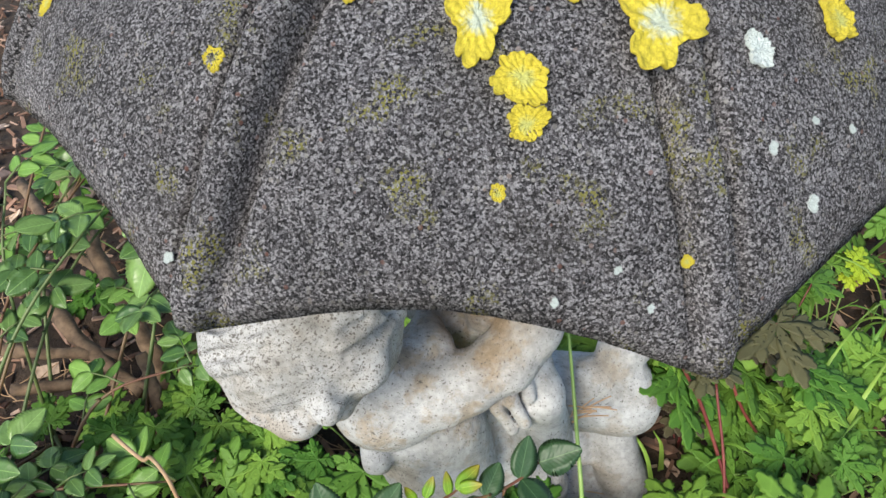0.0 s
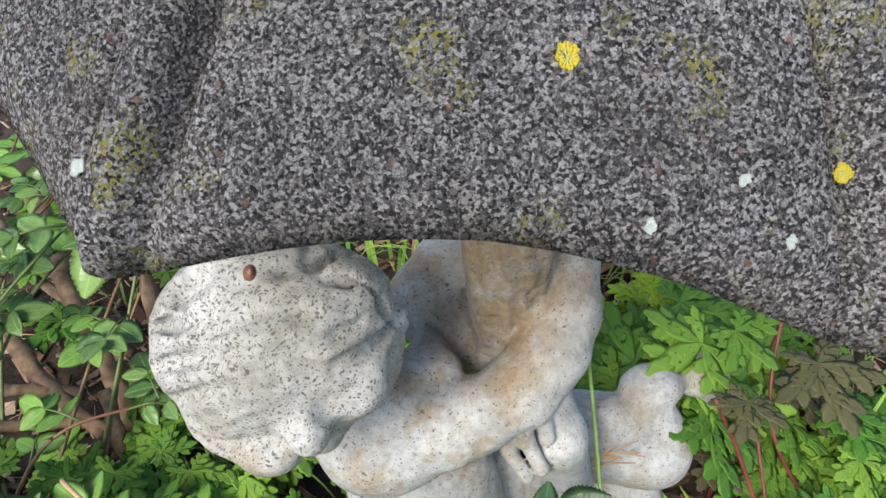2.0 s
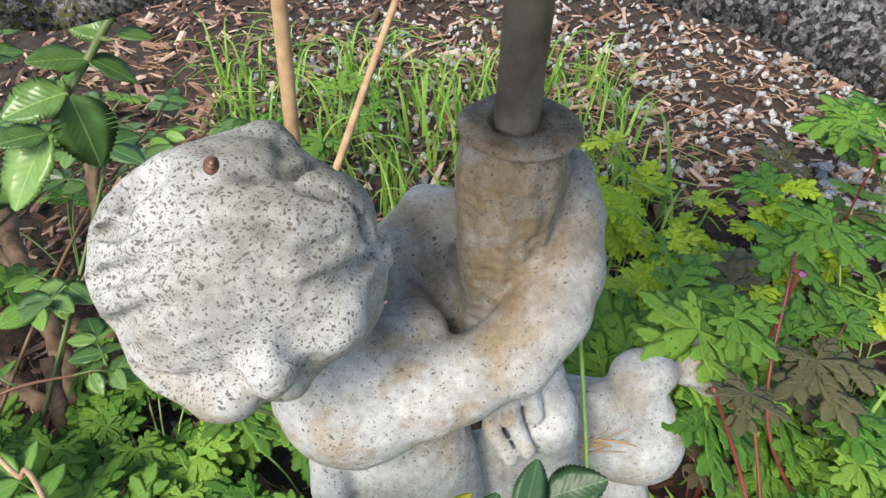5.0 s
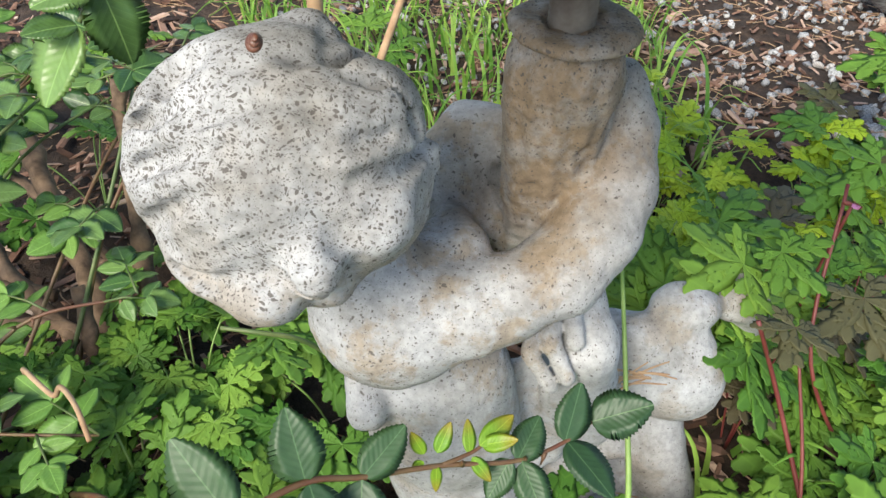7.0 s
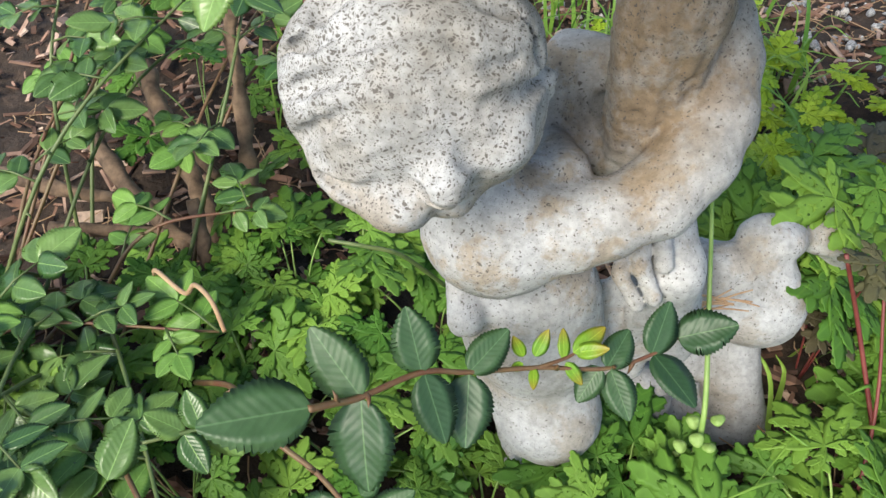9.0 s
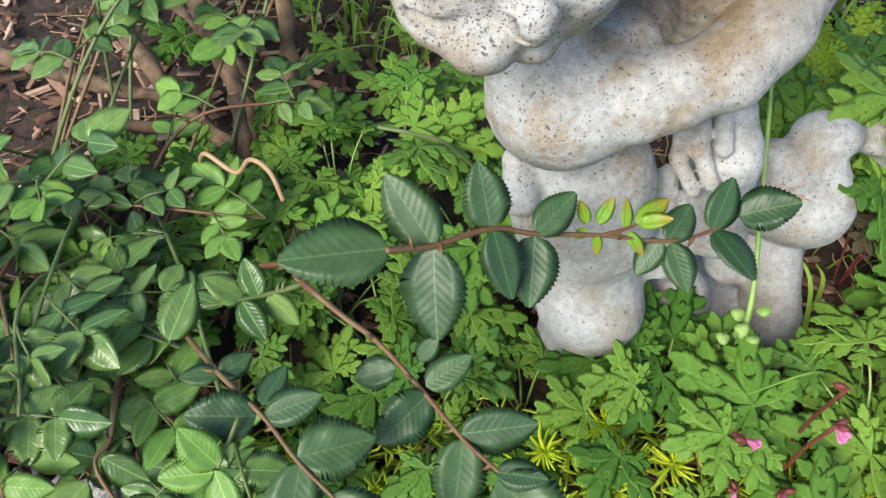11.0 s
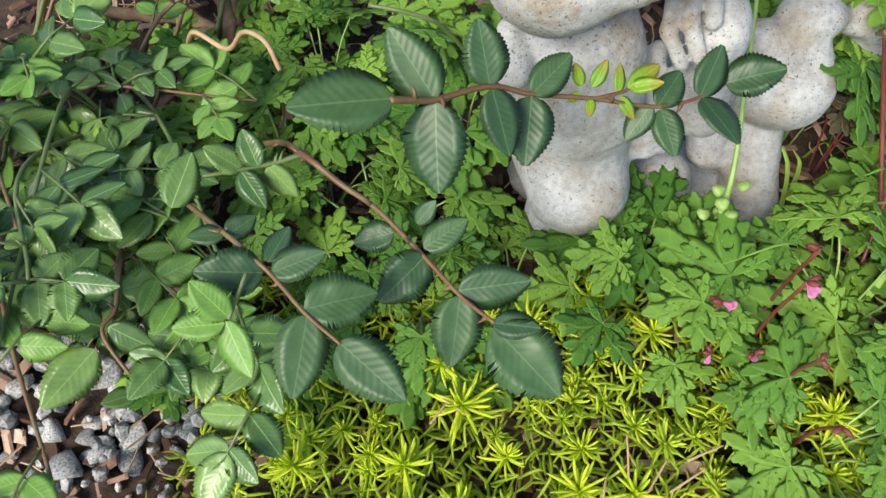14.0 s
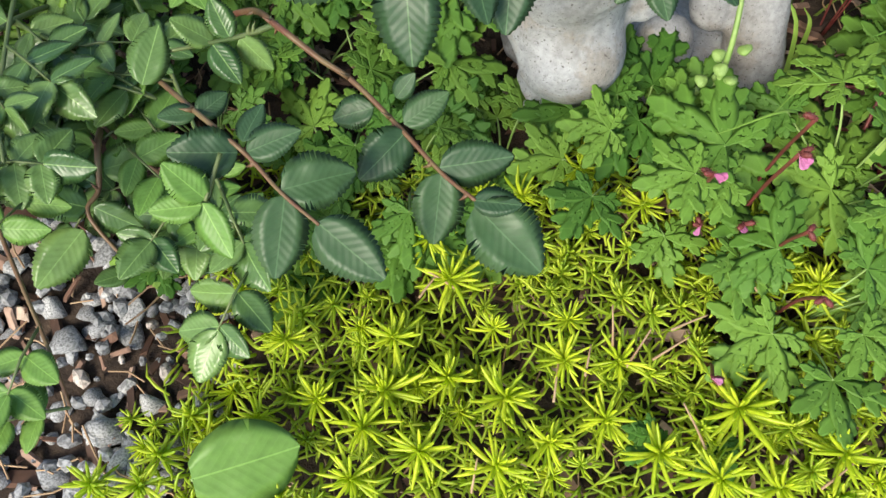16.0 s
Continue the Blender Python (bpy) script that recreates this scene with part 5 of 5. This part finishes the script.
def stonecrop():
    mat = thing("stonecrop_mat", "dense yellow-green mat of needle-leaved stonecrop rosettes", "stonecrop")
    leaves = [sedum_leaf_mesh(k) for k in (-1, 0, 1)]
    rng = random.Random(12)
    bm = bmesh.new()
    tube(bm, smooth_line([(0.2, 0.1, -1.6), (0.1, 0.0, -0.8), (0, 0, 0.02)], 5), [0.06] * 10 + [0.03], 6)
    stems = mesh_of("rosette", bm, SEDUM_MASS)
    spots = [(x, y, 0.047, r) for x, y, r in BIG_ROSETTES]
    while len(spots) < 270:
        x, y = rng.uniform(-0.27, 0.22), rng.uniform(-0.34, -0.075)
        if x < -0.16 and y > -0.20 + 0.5 * (x + 0.16) + 0.1 * rng.random() or y > -0.10 and x < -0.03 or x < -0.22 and y > -0.26:
            continue
        spots.append((x, y, rng.uniform(0.020, 0.040), rng.uniform(0.010, 0.019)))
    rest = bmesh.new()
    for i, (x, y, z, s) in enumerate(spots):
        m = Matrix.Translation((x, y, ground_height(x, y) + z)) @ pose(0, 0, 0, rng.uniform(-8, 34), rng.uniform(-26, 26), rng.uniform(0, 360)) @ Matrix.Diagonal((s, s, s, 1))
        if i < 72:
            stem = put("rosette", stems, mat, m)
            for q in rosette_leaves(rng, 28):
                put("leaf", rng.choice(leaves), stem, q)
        else:
            for q in rosette_leaves(rng, 20):
                q = m @ q
                tube(rest, [q @ Vector(v) for v in ((0, 0, 0), (0, 0.4, -0.01), (0, 0.8, 0.03), (0, 1, 0.1))], [0.036 * s, 0.062 * s, 0.050 * s, 0.010 * s], 5)
    bm = rest
    for _ in range(3200):
        x, y = rng.uniform(-0.24, 0.22), rng.uniform(-0.34, -0.085)
        p = Vector((x, y, ground_height(x, y) + rng.uniform(0.008, 0.034)))
        a, ln = rng.uniform(0, 6.28), rng.uniform(0.009, 0.018)
        d = Vector((math.cos(a), math.sin(a), rng.uniform(-0.2, 0.7))) * ln
        hook = Vector((-d.y, d.x, rng.uniform(-0.5, 0.5) * ln)) * rng.uniform(-0.7, 0.7)
        tube(bm, [p, p + d * 0.45 + hook * 0.15, p + d * 0.85 + hook * 0.45, p + d + hook], [0.0006, 0.0010, 0.0008, 0.0002], 5)
    for _ in range(300):
        x, y = rng.uniform(-0.22, 0.22), rng.uniform(-0.34, -0.085)
        p = Vector((x, y, ground_height(x, y) + rng.uniform(0.006, 0.022)))
        a = rng.uniform(0, 6.28)
        d = Vector((math.cos(a), math.sin(a), 0.1)) * rng.uniform(0.01, 0.03)
        tube(bm, smooth_line([p, p + d * 0.5 + Vector((rng.uniform(-1, 1), rng.uniform(-1, 1), 1)) * 0.006, p + d], 4), 0.0012, 5)
    tagged(part("undergrowth", bm, SEDUM_MASS, mat), kind="stuff")


stonecrop()

# ---- single stems, wood and small things ----


def seeding_stem():
    s = thing("seeding_stem", "upright light green stem with round green seed pods", "weed", at=(0.058, -0.048, 0.0))
    bm = bmesh.new()
    line = smooth_line([(0.006, -0.012, 0.0), (0.002, -0.008, 0.06), (0.0, 0.0, 0.112), (-0.001, 0.045, 0.150), (-0.002, 0.088, 0.183), (-0.003, 0.12, 0.205)], 8)
    tube(bm, line, [0.0021 - 0.0012 * i / (len(line) - 1) for i in range(len(line))], 8)
    part("stem", bm, STEM_GREEN, s)
    bm = bmesh.new()
    bmesh.ops.create_uvsphere(bm, u_segments=12, v_segments=8, radius=1)
    for v in bm.verts:
        v.co.z *= 0.6
        v.co *= 1 + 0.1 * math.sin(3 * math.atan2(v.co.y, v.co.x))
    pod = mesh_of("seed_pod", bm, STEM_GREEN)
    rng = random.Random(9)
    for k in range(9):
        z = 0.060 + 0.0065 * k
        a = k * 2.4
        put("seed_pod", pod, s, Matrix.Translation((0.008 * math.cos(a), -0.004 + 0.008 * math.sin(a), z)) @ pose(0, 0, 0, rng.uniform(-40, 40), rng.uniform(-40, 40), 0) @ Matrix.Diagonal((0.0042, 0.0042, 0.0042, 1)))


seeding_stem()


def loose_stem(name, label, category, points, r0, r1, mat, group=""):
    s = thing(name, label, category, group)
    cane(points, r0, r1, mat, s, 0, 1, "stem")


loose_stem("dry_twig", "curled pinkish dry twig among the leaves", "twig", [(-0.30, 0.03, 0.10), (-0.277, 0.006, 0.136), (-0.245, -0.02, 0.150), (-0.225, -0.035, 0.178), (-0.205, -0.055, 0.192), (-0.194, -0.070, 0.188)], 0.0016, 0.0012, DRY)
loose_stem("dry_twig", "bent straw-coloured dry stem with a node", "twig", [(-0.10, 0.05, 0.09), (-0.125, 0.035, 0.135), (-0.147, 0.029, 0.148), (-0.17, 0.03, 0.150)], 0.0016, 0.0013, CANE_GREEN)
for pts, r in (([(0.20, -0.06, 0.0), (0.165, 0.02, 0.10), (0.135, 0.035, 0.165)], 0.0026), ([(0.26, 0.02, 0.0), (0.19, 0.05, 0.11), (0.205, 0.12, 0.20)], 0.0022), ([(0.16, -0.09, 0.0), (0.17, -0.02, 0.08), (0.165, 0.03, 0.14)], 0.0020),
               ([(0.14, 0.0, 0.02), (0.22, -0.02, 0.05), (0.34, -0.03, 0.04)], 0.0022), ([(0.13, -0.03, 0.02), (0.22, -0.06, 0.045), (0.30, -0.10, 0.03)], 0.0020)):
    loose_stem("red_stem", "smooth dark red herb stem", "stem", pts, r * 0.65, r * 0.5, STEM_RED, "red stems")
cane([(-0.265, 0.12, 0.0), (-0.27, 0.14, 0.06), (-0.275, 0.17, 0.12), (-0.285, 0.22, 0.20)], 0.0075, 0.0055, WOOD, rose, 3, 60)
for k, (pts, r0, r1) in enumerate((([(-0.33, 0.12, 0.025), (-0.42, 0.19, 0.045), (-0.52, 0.30, 0.05)], 0.010, 0.017), ([(-0.36, 0.16, 0.035), (-0.47, 0.16, 0.05), (-0.60, 0.20, 0.045)], 0.009, 0.013), ([(-0.30, 0.09, 0.03), (-0.34, 0.13, 0.03), (-0.45, 0.12, 0.04)], 0.006, 0.010), ([(-0.34, 0.22, 0.02), (-0.46, 0.30, 0.06), (-0.56, 0.42, 0.05)], 0.008, 0.012))):
    loose_stem("dead_branch", "weathered brown dead branch lying on the soil", "branch", pts, r0 * 0.6, r1 * 0.6, WOOD, "dead branches")
loose_stem("dead_branch", "thick split brown dead branch leaning over the soil", "branch", [(-0.30, 0.12, 0.0), (-0.335, 0.17, 0.06), (-0.40, 0.26, 0.10), (-0.46, 0.36, 0.11)], 0.008, 0.010, WOOD, "dead branches")
loose_stem("dead_branch", "short upright brown dead stub", "branch", [(-0.285, 0.085, 0.0), (-0.295, 0.09, 0.05), (-0.31, 0.12, 0.085)], 0.007, 0.005, WOOD, "dead branches")


def sedum_needles():
    rng = random.Random(18)
    for _ in range(14):
        x, y = rng.uniform(-0.15, 0.15), rng.uniform(-0.31, -0.12)
        a = rng.uniform(0, 3.14)
        d = Vector((math.cos(a), math.sin(a), rng.uniform(-0.1, 0.3))) * rng.uniform(0.008, 0.014)
        p = Vector((x, y, 0.046))
        loose_stem("dry_needle", "reddish-brown dry conifer needle on the stonecrop", "needle", [p - d, p + Vector((0, 0, 0.001)), p + d], 0.0008, 0.0005, DRY, "dry needles")


sedum_needles()


def nest_needles():
    """A few needles caught in the hollow beside the knee."""
    rng = random.Random(23)
    for _ in range(9):
        a = rng.uniform(-0.5, 0.7)
        d = Vector((math.cos(a), math.sin(a), rng.uniform(-0.1, 0.15))) * rng.uniform(0.008, 0.014)
        p = Vector((0.072 + rng.uniform(-0.012, 0.012), 0.008 + rng.uniform(-0.006, 0.006), 0.146))
        loose_stem("dry_needle", "reddish-brown dry conifer needle on the stone knee", "needle", [p - d, p + Vector((0, 0, 0.001)), p + d], 0.0007, 0.0004, DRY, "dry needles")


nest_needles()
loose_stem("wooden_stake", "orange-brown round wooden garden stake", "stake", [(-0.165, 0.36, 0.0), (-0.163, 0.36, 0.2), (-0.16, 0.36, 0.42)], 0.0075, 0.0075, DRY)
loose_stem("dry_stalk", "slanting dry tan stalk", "stalk", [(-0.13, 0.30, 0.10), (-0.09, 0.36, 0.2), (-0.04, 0.44, 0.32)], 0.004, 0.003, DRY)


def broad_leaf():
    f = thing("broad_leaf", "rounded pale green weed leaf near the gravel", "leaf", at=(-0.2015, -0.308, 0.0))
    bm = bmesh.new()
    blade(bm, lambda u: 0.46 * math.sin(math.pi * min(1, 0.06 + u * 0.94)) ** 0.6, 18, None, 0, 0.08, 0.06, 0.04, 0.01)
    put("blade", mesh_of("blade", bm, ROSE_PALE), f, leaf_pose((0.0, 0.0, 0.064), (0.050, 0.022, 0.056), 8))
    bm = bmesh.new()
    tube(bm, [(0, 0, 0), (-0.004, -0.002, 0.035), (0, 0, 0.064)], 0.001, 6)
    part("stalk", bm, STEM_GREEN, f)


broad_leaf()


def grass():
    bm = bmesh.new()
    rng = random.Random(31)
    for _ in range(800):
        x, y = rng.uniform(-0.35, 0.25), rng.uniform(0.28, 0.8)
        if rng.random() < 0.25:
            x, y = rng.uniform(0.12, 0.5), rng.uniform(-0.12, 0.25)
        a, ln = rng.uniform(0, 6.28), rng.uniform(0.04, 0.13)
        d = Vector((math.cos(a), math.sin(a), 0)) * ln * rng.uniform(0.3, 1.0)
        p = Vector((x, y, ground_height(x, y) - 0.003))
        line = smooth_line([p, p + d * 0.4 + Vector((0, 0, ln * 0.7)), p + d + Vector((0, 0, ln * 0.75))], 5)
        w = rng.uniform(0.0015, 0.0035)
        side = Vector((-d.y, d.x, 0)).normalized()
        rows = [[bm.verts.new(q + side * s * w * (1 - 0.9 * i / (len(line) - 1)) + Vector((0, 0, 0.0008 * (s == 0)))) for s in (-1, 0, 1)] for i, q in enumerate(line)]
        for r0, r1 in zip(rows, rows[1:]):
            for k in (0, 1):
                bm.faces.new((r0[k], r0[k + 1], r1[k + 1], r1[k]))
    tagged(put("grass", mesh_of("grass", bm, GRASS)), "loose bright green grass blades behind the statue", "grass", kind="stuff")


grass()


def snail():
    bm = bmesh.new()
    for k in range(3):
        f = 1 - 0.28 * k
        bmesh.ops.create_uvsphere(bm, u_segments=14, v_segments=10, radius=0.0023 * f, matrix=Matrix.Translation((0.0004 * k, 0, 0.0012 * k)) @ Matrix.Diagonal((1, 1.25, 0.62, 1)))
    ob = put("snail_shell", mesh_of("snail_shell", bm, SNAIL), None, Matrix.Translation((-0.092, -0.073, 0.3775)) @ pose(0, 0, 0, 35, 0, 0))
    tagged(ob, "tiny brown snail shell on the stone head", "shell")


snail()
